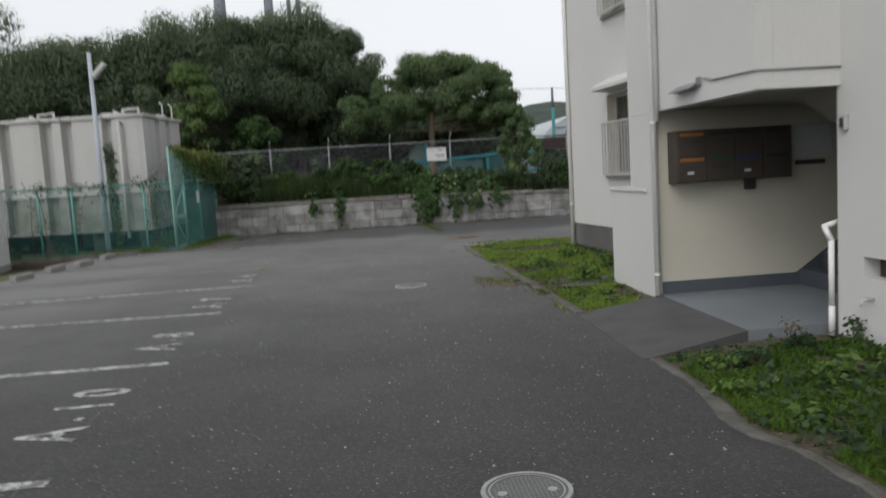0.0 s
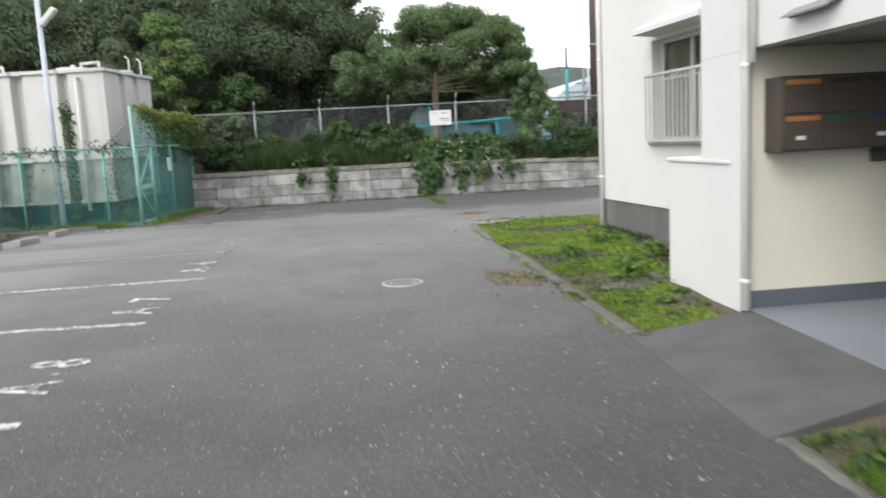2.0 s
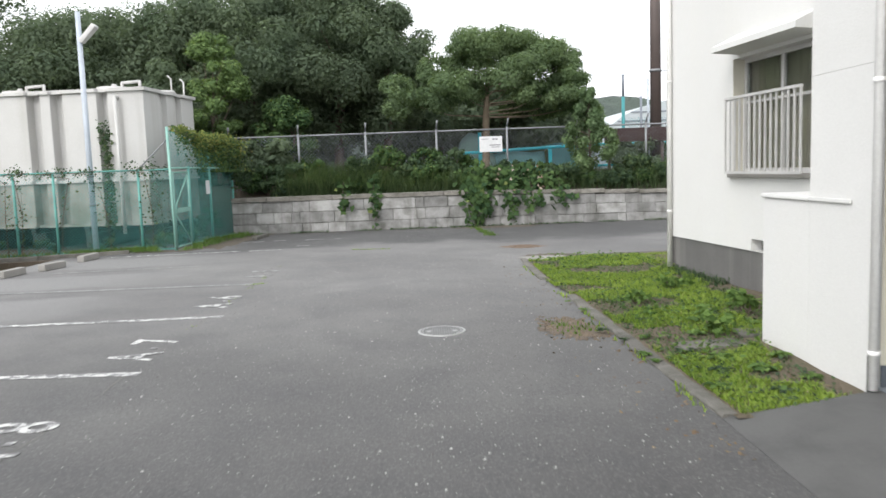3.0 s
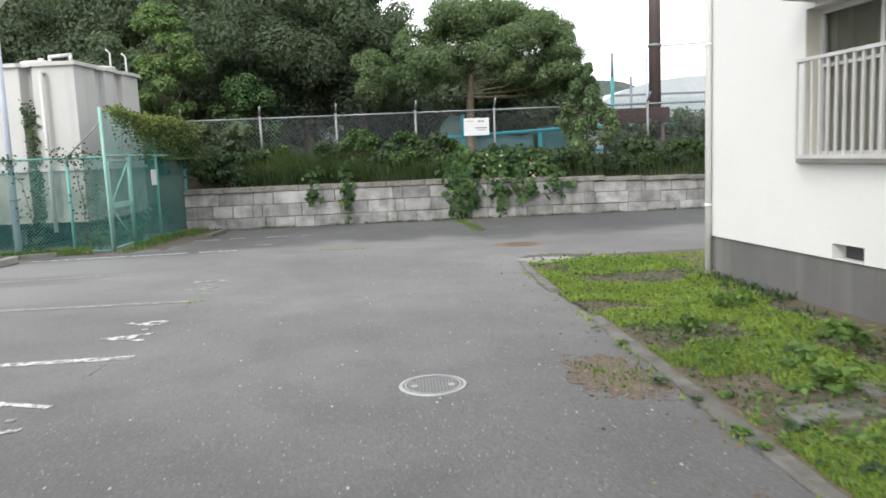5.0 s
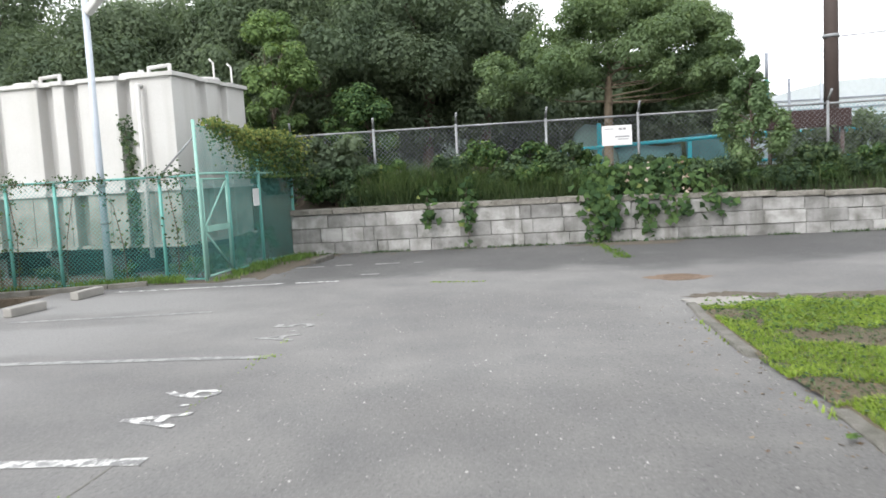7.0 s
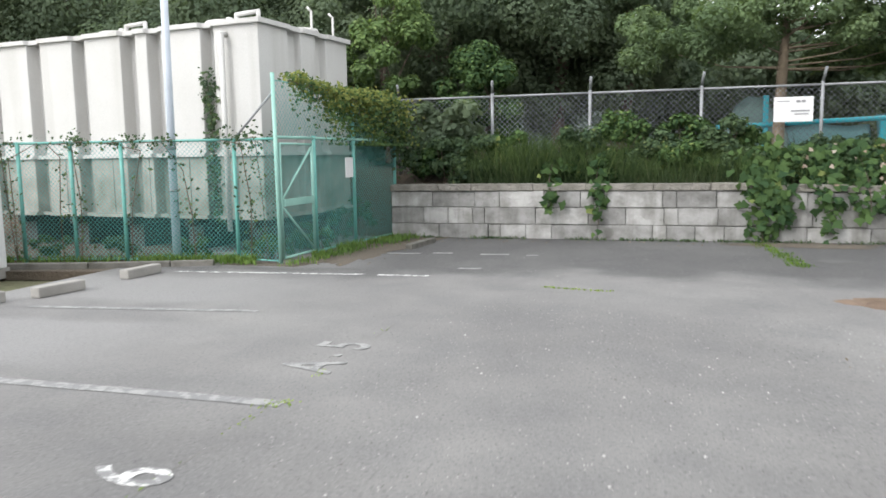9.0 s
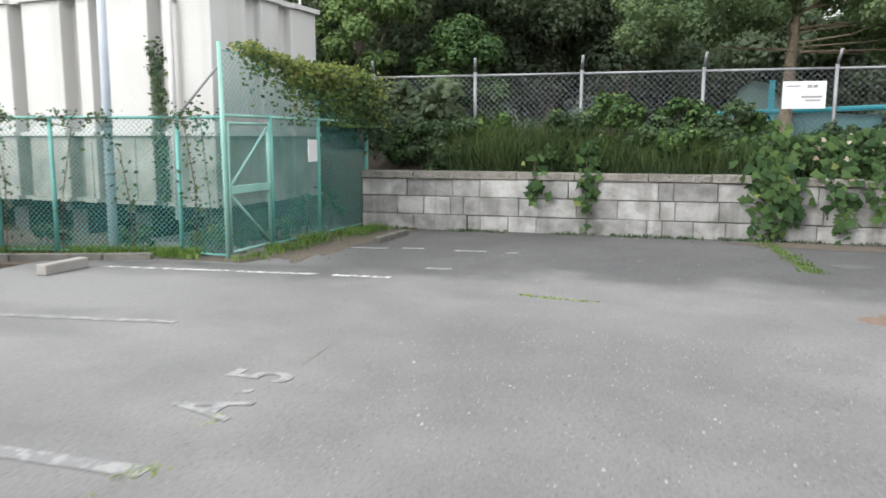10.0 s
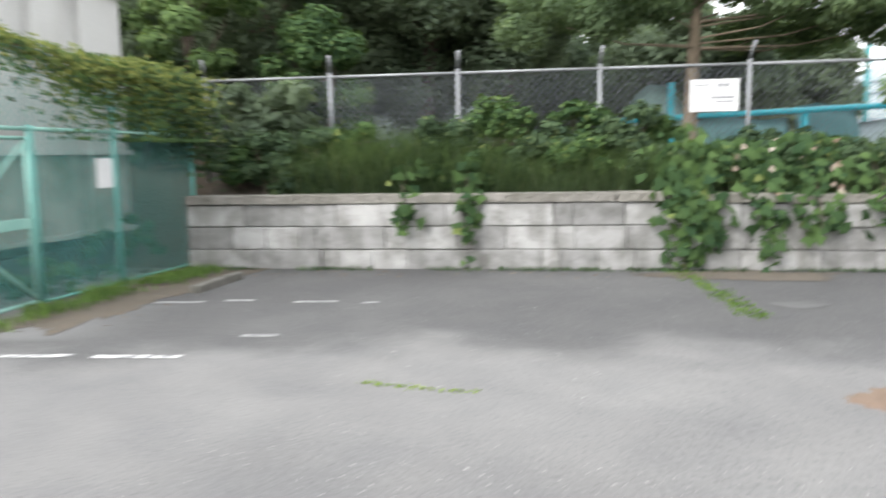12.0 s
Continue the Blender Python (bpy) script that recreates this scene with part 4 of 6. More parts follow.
for q in ((2.3, 2.37, 2.265, 2.31), (2.385, 2.45, 2.265, 2.31), (2.0, 2.2, 2.285, 2.3), (2.22, 2.52, 2.11, 2.14), (2.28, 2.5, 2.06, 2.08)):
    hang("text_bar", box(q[0], q[1], 24.364, 24.3695, q[2], q[3]), INK, sign)

# ---- green fence round the tank ----
front = [(-4.92, 19.32), (-5.65, 19.44), (-7.28, 19.13), (-8.02, 18.98), (-8.8, 18.83), (-9.6, 18.67), (-10.6, 18.45), (-11.8, 18.2)]
gf = thing("tank_fence", (-6.0, 19.3, 0), "sea-green chain-link fence round the water tank", "fence")
for k, (x, y) in enumerate(front[1:]):
    hang("post", tube((x, y, -0.12), (x, y, 1.74), 0.028, 10), GREEN, gf)
for a, b in zip(front, front[1:]):
    hang("top_rail", tube((*a, 1.72), (*b, 1.72), 0.019, 8), GREEN, gf)
    hang("bottom_rail", tube((*a, 0.04), (*b, 0.04), 0.012, 6), GREEN, gf)
    under(obj("chain_link", wire_mesh("chain_link", a, b, 0.03, 1.72, 0.066, 0.0034), WIRE_GREEN), gf)
hang("brace", tube((-4.93, 19.33, 2.36), (-5.65, 19.44, 1.72), 0.016, 8), GALV, gf)
side = [(-4.92, 19.32), (-4.88, 20.39), (-4.77, 21.64), (-4.62, 23.2)]
hang("gate_post", tube((-4.92, 19.32, -0.1), (-4.94, 19.32, 2.6), 0.029, 12), PALE_GREEN, gf, "tall pale green gate post")
for (x, y), zt in zip(side[1:], (1.78, 2.55, 2.45)):
    hang("post", tube((x, y, -0.1), (x, y, zt), 0.029, 10), GREEN, gf)
for a, b in zip(side, side[1:]):
    hang("top_rail", tube((*a, 1.74), (*b, 1.74), 0.021, 8), PALE_GREEN, gf)
    hang("upper_wire", tube((*a, 2.5), (*b, 2.5), 0.008, 6), GREEN, gf)
    under(obj("chain_link", wire_mesh("chain_link", a, b, 1.74, 2.5, 0.085, 0.003), WIRE_GREEN), gf)
for a, b in zip(side[1:], side[2:]):
    under(obj("chain_link", wire_mesh("chain_link", a, b, 0.03, 1.74, 0.07, 0.0034), WIRE_GREEN), gf)
    hang("bottom_rail", tube((*a, 0.05), (*b, 0.05), 0.014, 6), GREEN, gf)
gate = thing("fence_gate", (-4.91, 19.8, 0), "faded green steel gate with diagonal braces and wire mesh", "gate")
g0, g1 = Vector((-4.91, 19.38, 0)), Vector((-4.885, 20.32, 0))
for p in (g0, g1):
    hang("stile", tube((p.x, p.y, 0.06), (p.x, p.y, 1.66), 0.021, 10), PALE_GREEN, gate)
for z in (0.07, 0.83, 1.65):
    hang("crossbar", tube((g0.x, g0.y, z), (g1.x, g1.y, z), 0.019, 10), PALE_GREEN, gate)
hang("brace", tube((g0.x, g0.y, 0.86), (g1.x, g1.y, 1.62), 0.017, 8), PALE_GREEN, gate)
hang("brace", tube((g0.x, g0.y, 0.8), (g1.x, g1.y, 0.1), 0.017, 8), PALE_GREEN, gate)
hang("latch", box(-4.9, -4.86, 19.4, 20.3, 0.79, 0.89, 0.006), PALE_GREEN, gate)
under(obj("wire_mesh", wire_mesh("wire_mesh", (g0.x, g0.y), (g1.x, g1.y), 0.08, 1.64, 0.066, 0.0032), WIRE_GREEN), gate)
card = thing("notice_card", (-4.86, 21.45, 1.3), "small white notice card tied to the tank fence", "sign")
hang("card", box(-4.765, -4.75, 21.27, 21.56, 1.13, 1.45, 0.002), SIGN_WHITE, card)

# ---- water tank ----
tank = thing("water_tank", (-8.8, 22.0, 0), "ivory panelled water tank on steel beams", "water tank")
TM = Matrix.Translation((-5.8, 20.52, 0)) @ Matrix.Rotation(radians(-6.8), 4, "Z")


def tk(name, bm, material, label="", smooth=False):
    bm.transform(TM)
    return hang(name, bm, material, tank, label, smooth)


TL, TD, TZ = 6.3, 2.66, 3.5
GROOVES = ((-6.0, -5.7), (-4.95, -4.62), (-3.87, -3.56), (-2.77, -2.44), (-2.2, -1.9), (-1.1, -0.84))
END_GROOVES = ((0.78, 1.16), (1.6, 1.94))


def tank_outline(grow, deep):
    """The tank in plan: panels standing proud between upright grooves."""
    pts = [(-TL - grow, -grow)]
    for a, b in GROOVES:
        pts += [(a, -grow), (a + 0.035, deep - grow), (b - 0.07, deep - grow), (b, -grow)]
    pts.append((grow, -grow))
    for a, b in END_GROOVES:
        pts += [(grow, a), (grow - deep * 0.55, a + 0.07), (grow - deep * 0.55, b - 0.035), (grow, b)]
    return pts + [(grow, TD + grow), (-TL - grow, TD + grow)]


def tank_course(name, grow, deep, z0, z1, material, round_off, label=""):
    bm = prism(bmesh.new(), tank_outline(grow, deep), z0, z1)
    bmesh.ops.recalc_face_normals(bm, faces=bm.faces[:])
    bmesh.ops.bevel(bm, geom=[e for e in bm.edges if abs(e.verts[0].co.z - e.verts[1].co.z) > 0.01], offset=round_off, segments=2, affect="EDGES", profile=0.6)
    return tk(name, bm, material, label)


tank_course("lower_panel", 0.0, 0.2, 0.56, 1.498, TANK_DIRTY, 0.016, "mossy lower tank panels")
tank_course("base_flange", 0.05, 0.12, 0.5, 0.558, TANK_DIRTY, 0.012)
tank_course("flange", 0.045, 0.1, 1.5, 1.56, TANK, 0.012)
tank_course("upper_panel", 0.0, 0.22, 1.562, TZ, TANK, 0.02)
tank_course("lid", 0.06, 0.09, TZ + 0.002, TZ + 0.075, TANK, 0.025)
tk("lid_crown", prism(bmesh.new(), [(-TL + 0.15, 0.2), (-0.2, 0.2), (-0.2, TD - 0.2), (-TL + 0.15, TD - 0.2)], TZ + 0.077, TZ + 0.11), TANK)
end_hatch = bmesh.new()
add_tube(end_hatch, (-0.3, 1.68, TZ + 0.077), (-0.3, 1.68, TZ + 0.15), 0.3, 24, 0.26)
tk("hatch", end_hatch, TANK)
for u in (-0.5, -1.45, -2.3, -3.1, -4.2):
    tk("panel_joint", box(u - 0.012, u + 0.012, -0.012, -0.001, 0.57, 1.49), TANK_DIRTY)
tk("overflow_pipe", bent([(-0.6, 0.02, 3.36), (-0.6, -0.12, 3.36), (-0.6, -0.12, 0.32)], 0.042, 12), TANK)
for x in (-0.95, -3.25):
    h = bmesh.new()
    add_tube(h, (x - 0.02, 0.55, TZ + 0.06), (x - 0.02, 0.55, TZ + 0.15), 0.36, 24)
    tk("hatch", h, TANK)
    tk("vent_pipe", bent([(x + 0.3, 0.35, TZ + 0.05), (x + 0.3, 0.35, TZ + 0.22), (x + 0.72, 0.35, TZ + 0.24), (x + 0.72, 0.35, TZ + 0.05)], 0.035, 10), TANK)
    tk("hatch_knob", tube((x, 0.55, TZ + 0.15), (x, 0.55, TZ + 0.23), 0.07, 14, 0.05), TANK)
for y in (1.6, 2.3):
    tk("ladder_rail", bent([(-0.06, y, TZ - 0.3), (-0.06, y, TZ + 0.42), (-0.14, y, TZ + 0.5)], 0.02, 8), TANK)
for x in (-0.3, -1.6, -2.9, -4.2, -5.5):
    tk("beam", box(x - 0.06, x + 0.06, 0.05, TD - 0.05, 0.36, 0.498), DARK_STEEL_AND_SHADE)
    # plinths in near-black: the shade beneath the tank is put into their colour
    tk("plinth", box(x - 0.16, x + 0.16, 0.25, TD - 0.25, -0.13, 0.358), DARK_STEEL_AND_SHADE)

# ---- pole lamp, wheel stops, edging ----
pl = thing("pole_lamp", (-6.6, 19.34, 0), "pale blue-grey steel pole with a slanted lamp head", "street lamp")
hang("pole", tube((-6.6, 19.34, -0.05), (-6.62, 19.42, 5.0), 0.062, 16, 0.05), POLE_PAINT, pl)
hang("arm", tube((-6.62, 19.4, 4.36), (-6.54, 19.37, 4.42), 0.028, 8), POLE_PAINT, pl)
head_bm = box(-0.055, 0.055, -0.1, 0.1, 0.0, 0.46, 0.03)
for v in head_bm.verts:
    v.co.y *= 0.75 + 0.25 * v.co.z / 0.46
head_bm.transform(Matrix.Translation((-6.57, 19.37, 4.38)) @ Matrix.Rotation(radians(44), 4, "Y"))
hang("lamp_head", head_bm, ALU, pl)
for z in (1.0, 1.6):
    hang("band", tube((-6.605, 19.355, z), (-6.605, 19.355, z + 0.04), 0.068, 16), GALV, pl)
for k, (x, y) in enumerate(((-6.66, 14.62), (-6.55, 15.9), (-6.27, 16.72), (-6.2, 18.02))):
    st = thing("wheel_stop", (x, y, 0), "pale concrete wheel stop on the asphalt", "wheel stop", "wheel stops")
    b = box(-0.07, 0.07, -0.3, 0.3, 0.0, 0.12, 0.02)
    b.transform(Matrix.Rotation(radians((-8, -5, -9, -4)[k]), 4, "Z"))
    o = part("wheel_stop_block", b, CONCRETE, st)
edging = tagged(new("edging"), "low concrete edging before the tank fence", "kerb", kind="structure")
ex = [(-5.8, 19.05), (-6.35, 18.85), (-7.4, 18.5), (-8.6, 18.2), (-10, 17.9)]
for a, b in zip(ex, ex[1:]):
    d = Vector((b[0] - a[0], b[1] - a[1], 0))
    m = Matrix.Translation((a[0], a[1], 0)) @ Matrix.Rotation(math.atan2(d.y, d.x), 4, "Z")
    bm = box(0.005, d.length - 0.005, -0.06, 0.06, -0.13, 0.075, 0.015)
    bm.transform(m)
    hang("edging_stone", bm, KERB, edging)
bm = box(-0.06, 0.06, -0.5, 0.5, -0.05, 0.085, 0.02)
bm.transform(Matrix.Translation((-3.64, 21.68, 0)) @ Matrix.Rotation(radians(-5), 4, "Z"))
hang("edging_stone", bm, KERB, edging)
tagged(part("enclosure_strip", prism(bmesh.new(), [(-5.75, 19.12), (-4.6, 19.1), (-3.76, 21.2), (-3.66, 22.2), (-3.5, 22.98), (-4.6, 22.98), (-4.85, 19.4), (-5.75, 19.4)], -0.05, 0.006), LITTER), "weedy soil strip along the fence", "verge", kind="structure")
tagged(part("pit_side", prism(bmesh.new(), [(-12, 17.4), (-7.05, 18.3), (-7.05, 18.62), (-12, 17.85)], -0.13, -0.01), SOIL), "dark earth before the edging", "verge", kind="structure")

def patch(name, x, y, rx, ry, z, material, label, category, seed):
    """A thin patch with a ragged outline lying on the road."""
    bm = bmesh.new()
    n = 72
    rim = []
    for i in range(n):
        a = math.tau * i / n
        q = 1 + 0.45 * noise.noise((math.cos(a) * 1.6 + seed, math.sin(a) * 1.6, seed)) + 0.4 * noise.noise((math.cos(a) * 6 + seed, math.sin(a) * 6, seed))
        px, py = x + rx * q * math.cos(a), y + ry * q * math.sin(a)
        rim.append(bm.verts.new((px, py, road_z(px, py) + z)))
    c = bm.verts.new((x, y, road_z(x, y) + z + 0.002))
    for i in range(n):
        bm.faces.new((c, rim[i], rim[(i + 1) % n]))
    return tagged(part(name, bm, material), label, category, kind="structure")


patch("soil_patch", 1.76, 10.4, 0.3, 0.46, 0.004, BROKEN, "broken asphalt edge with brown soil", "soil", 1.0)
patch("soil_patch", 2.55, 16.6, 0.5, 0.28, 0.004, LITTER, "brown soil where the verge ends", "soil", 2.0)
patch("soil_patch", 4.2, 16.35, 1.3, 0.22, 0.004, LITTER, "brown soil along the verge end", "soil", 4.0)
patch("soil_patch", 2.32, 18.25, 0.42, 0.3, 0.0015, RUSTY_SOIL, "rusty brown soil round the manhole cover", "soil", 9.0)
patch("concrete_patch", 2.4, 16.22, 0.42, 0.3, 0.012, CONCRETE, "crumbled concrete patch at the kerb end", "pavement", 3.0)
patch("concrete_patch", 2.36, 20.96, 0.28, 0.13, 0.004, APRON, "pale concrete strip near the block wall", "pavement", 5.0)
patch("soil_patch", 2.3, 22.55, 1.0, 0.35, 0.004, LITTER, "brown litter by the foot of the wall", "soil", 6.0)
patch("soil_patch", -4.2, 20.6, 0.35, 1.1, 0.004, LITTER, "brown soil beside the fence gate", "soil", 7.0)

for k, (x, y, w) in enumerate(((-3.6, 20.68, 0.5), (-3.02, 20.8, 0.3), (-2.22, 20.78, 0.42), (-1.66, 20.76, 0.16), (-2.24, 19.35, 0.3))):
    bm = box(-w / 2, w / 2, -0.045, 0.045, 0.0, 0.004)
    bm.transform(Matrix.Translation((x, y, 0.001)) @ Matrix.Rotation(radians(6), 4, "Z"))
    tagged(part("faded_mark", bm, PAINT_FAINT), "remnant of worn white road paint", "road marking", "faded marks", "structure")

# ---- things beyond the fence ----
pole = thing("utility_pole", (7.75, 27.3, 1.2), "dark brown steel utility pole with a band", "utility pole")
hang("shaft", tube((7.75, 27.3, 1.0), (7.75, 27.3, 11.0), 0.175, 18, 0.15), BROWN_STEEL, pole)
hang("band", tube((7.75, 27.3, 4.3), (7.75, 27.3, 4.38), 0.195, 18), GALV, pole)
hang("cable", tube((7.95, 27.25, 4.32), (9.2, 27.0, 4.34), 0.016, 6), GALV, pole)
hang("side_tube", tube((7.48, 27.2, 1.2), (7.48, 27.2, 4.1), 0.035, 8), POLE_PAINT, pole)
beam = thing("rusty_beam", (7.0, 26.6, 2.6), "rust-brown steel beam on posts behind the fence", "beam")
hang("beam", box(5.95, 7.9, 26.5, 26.62, 2.15, 2.56, 0.01), BEAM_BROWN, beam)
for x in (6.1, 7.75):
    hang("post", tube((x, 26.66, 1.0), (x, 26.66, 2.3), 0.05, 8), BROWN_STEEL, beam)
thin = thing("net_pole", (9.95, 39.6, 1.4), "thin dark pole with a turquoise lower sleeve", "pole")
hang("shaft", tube((9.95, 39.6, 4.6), (9.95, 39.6, 5.65), 0.07, 8), STACK, thin)
hang("sleeve", tube((9.95, 39.6, 1.2), (9.95, 39.6, 4.6), 0.085, 8), NET_GREEN, thin)
frame_y = 27.7
pipe_frame = thing("turquoise_frame", (4.0, frame_y, 1.2), "turquoise painted pipe frame behind the fence", "frame")
for x, top in ((2.2, 2.62), (4.45, 2.12), (6.9, 2.12), (9.4, 2.12)):
    hang("post", box(x - 0.055, x + 0.055, frame_y - 0.04, frame_y + 0.04, 1.05, top, 0.01), TURQ, pipe_frame)
hang("rail", tube((1.2, frame_y - 0.06, 1.97), (5.5, frame_y - 0.06, 2.12), 0.05, 8), TURQ, pipe_frame)
hang("rail", tube((5.5, frame_y - 0.06, 2.12), (9.5, frame_y - 0.06, 2.08), 0.05, 8), TURQ, pipe_frame)
hang("rail", tube((1.2, frame_y - 0.06, 1.45), (9.5, frame_y - 0.06, 1.45), 0.04, 8), TURQ, pipe_frame)


def tarpaulin(x0, x1, y, tops, material, label):
    """A hanging sheet with folds, whose top edge sags from height to height."""
    e = thing("tarpaulin", ((x0 + x1) / 2, y, 1.1), label, "tarpaulin", "tarpaulins")
    bm = bmesh.new()
    n = 28
    cols = []
    for i in range(n + 1):
        x = x0 + (x1 - x0) * i / n
        top = float(np.interp(i / n, np.linspace(0, 1, len(tops)), tops)) + 0.03 * noise.noise((x * 3, y, 0))
        cols.append([bm.verts.new((x, y + 0.07 * noise.noise((x * 2.2, j * 0.5, y)) + 0.35 * (j / 6) ** 2, 1.05 + (top - 1.05) * j / 6)) for j in range(7)])
    for a, b in zip(cols, cols[1:]):
        for j in range(6):
            bm.faces.new((a[j], b[j], b[j + 1], a[j + 1]))
    bmesh.ops.solidify(bm, geom=bm.faces[:], thickness=0.012)
    hang("sheet", bm, material, e, "", True)


tarpaulin(1.35, 2.75, 28.0, (1.7, 2.45, 2.66, 2.62, 2.3, 1.8), SHEET_GREEN, "grey-green tarpaulin mound behind the pipe frame")
tarpaulin(2.5, 4.4, 28.2, (1.9, 2.0, 2.02, 1.95, 2.0), TURQ_PALE, "dull turquoise tarpaulin hung behind the pipe frame")
tarpaulin(4.45, 5.5, 27.95, (2.2, 2.22, 2.2, 2.1), SHEET_PALE, "bright turquoise tarpaulin hung on the pipe frame")
tarpaulin(5.6, 9.4, 28.4, (1.85, 2.0, 1.95, 2.0, 1.9), SHEET_FADED, "faded whitish-blue tarpaulin hung behind the pipe frame")

net = thing("ball_net", (13.0, 39.6, 1.3), "turquoise mesh net between poles", "net")
under(obj("mesh", wire_mesh("mesh", (9.95, 39.6), (16.0, 39.6), 1.6, 3.6, 0.16, 0.007), NET_GREEN), net)
hang("end_pole", tube((10.8, 39.6, 1.4), (10.8, 39.6, 4.6), 0.06, 8), STACK, net)
hang("top_wire", tube((4.5, 39.6, 5.75), (16.0, 39.6, 5.45), 0.013, 6), STACK, net)
dome = thing("arched_hall", (28, 74, 1.5), "pale arched-roof hall with turquoise side panels", "building")
bm = bmesh.new()
n = 18
ra, rb = [], []
for i in range(n + 1):
    a = math.pi * i / n
    x, z = 25.0 - 9.6 * math.cos(a), 3.5 + 3.35 * math.sin(a)
    ra.append(bm.verts.new((x, 66, z)))
    rb.append(bm.verts.new((x, 90, z)))
for i in range(n):
    bm.faces.new((ra[i], ra[i + 1], rb[i + 1], rb[i]))
bm.faces.new(ra[::-1])
bm.faces.new(rb)
hang("roof", bm, ROOF_PALE, dome)
hang("wall", box(15.45, 34.55, 66.05, 89.9, 0.8, 3.498), ROOF_PALE, dome)
for i in range(7):
    hang("panel", box(15.6 + i * 2.7, 18.1 + i * 2.7, 65.97, 66.045, 1.4, 2.5), TURQ_PALE, dome)
    hang("window_band", box(15.6 + i * 2.7, 18.1 + i * 2.7, 65.98, 66.045, 2.75, 3.3), STACK, dome)
for z, half in ((4.1, 9.2), (4.8, 8.6), (5.5, 7.5)):
    hang("cladding_strip", box(25 - half, 25 + half, 65.93, 65.99, z, z + 0.1), STACK, dome)
tower = thing("steel_tower", (-9, 58, 2), "grey-blue steel tower columns above the trees", "tower")
for x, y, r in ((-9.9, 58, 0.42), (-6.4, 58, 0.34), (-5.1, 60, 0.16), (-4.4, 60, 0.18)):
    hang("column", tube((x, y, 1), (x, y, 22), r, 14), STACK, tower)
for z in (15.5, 17.5, 20):
    hang("crossbeam", tube((-9.9, 58, z), (-6.4, 58, z), 0.14, 8), STACK, tower)
for k in range(3):
    hang("rung", tube((-8.9 + 0.5 * k, 58, 15.2), (-8.9 + 0.5 * k, 58, 20), 0.06, 6), STACK, tower)
for hx, hr, hz in ((41, 24, 15.2), (80, 17, 16.0), (-60, 70, 10)):
    hill = bmesh.new()
    bmesh.ops.create_icosphere(hill, subdivisions=5, radius=1.0)
    for v in hill.verts:
        v.co = Vector((v.co.x * hr + hx, v.co.y * 25 + 172, v.co.z * hz))
        v.co += Vector((0, 0, 1)) * 1.4 * noise.noise(v.co * 0.16)
    tagged(part("far_hill", hill, HILL, None, "", True), "dark wooded hill in the distance", "hill", kind="structure")

# added mound that stops sky from showing through gaps between the trees
woods = bmesh.new()
bmesh.ops.create_grid(woods, x_segments=120, y_segments=24, size=1.0)
for v in woods.verts:
    x, u = v.co.x * 35 - 24, v.co.y
    fall = smooth01((10.8 - x) / 4) * (0.72 + 0.28 * smooth01((2 - x) / 8))
    h = 6.2 * (1 - u * u) * fall
    v.co = Vector((x, 47 + u * 5, 1.2 + h + 1.1 * fall * noise.noise((x * 0.55, u * 4, 0)) + 0.5 * fall * noise.noise((x * 1.7, u * 9, 4))))
tagged(part("woods_backing", woods, HILL, None, "", True), "dark backing mound that closes sky gaps behind the trees", "woods", kind="structure")

# ---- trees ----
def tree(x, y, z0, height, radius, leaves, leaf, material, seed, label, low=0.25, flat=0.8, clumps=46, group="woodland trees", trunk_r=0.16, layered=False, bark=None):
    rng = np.random.default_rng(seed)
    e = thing("tree", (x, y, z0), label, "tree", group)
    cz0 = z0 + height * low
    bm = bmesh.new()
    top = Vector((x + rng.uniform(-0.4, 0.4), y, z0 + height * 0.62))
    base = Vector((x, y, z0 - 0.2))
    mid = base.lerp(top, 0.5) + Vector((rng.uniform(-0.2, 0.2), rng.uniform(-0.2, 0.2), 0))
    add_tube(bm, base, mid, trunk_r * 1.15, 10, trunk_r * 0.85, False)
    add_tube(bm, mid, top, trunk_r * 0.85, 10, trunk_r * 0.35, False)
    centres, radii = [], []
    mz, hz = (cz0 + z0 + height) / 2, (z0 + height - cz0) / 2
    for k in range(clumps):
        d = rng.normal(size=3)
        d /= np.linalg.norm(d)
        q = rng.uniform(0.45, 0.93)
        shape = 1.0 - 0.25 * max(0.0, d[2])
        c = np.array([x + d[0] * q * radius * shape, y + d[1] * q * radius * shape, mz + d[2] * q * hz])
        r = radius * rng.uniform(0.2, 0.36)
        c[2] = min(c[2], z0 + height - r * 0.6)
        if layered:
            c[2] = cz0 + round((c[2] - cz0) / 0.75) * 0.75 + rng.uniform(-0.1, 0.1)
        centres.append(c)
        radii.append(r)
        if k % 4 == 0:
            add_tube(bm, mid.lerp(top, float(rng.uniform(-0.3, 0.8))), Vector(c), trunk_r * 0.38, 6, trunk_r * 0.1, False)
    hang("trunk", bm, bark or BARK, e)
    w = np.array(radii) ** 2
    counts = np.maximum(20, (leaves * w / w.sum()).astype(int))
    c, nrm = clump_points(centres, radii, counts, rng, flat, 0.35, 0.26)
    o = obj("crown", leaf_mesh("crown", c, nrm, leaf * rng.uniform(0.6, 1.3, len(c)), rng), material)
    under(o, e)
    return e


DARKW = "dark evergreen tree with a dense leafy crown"
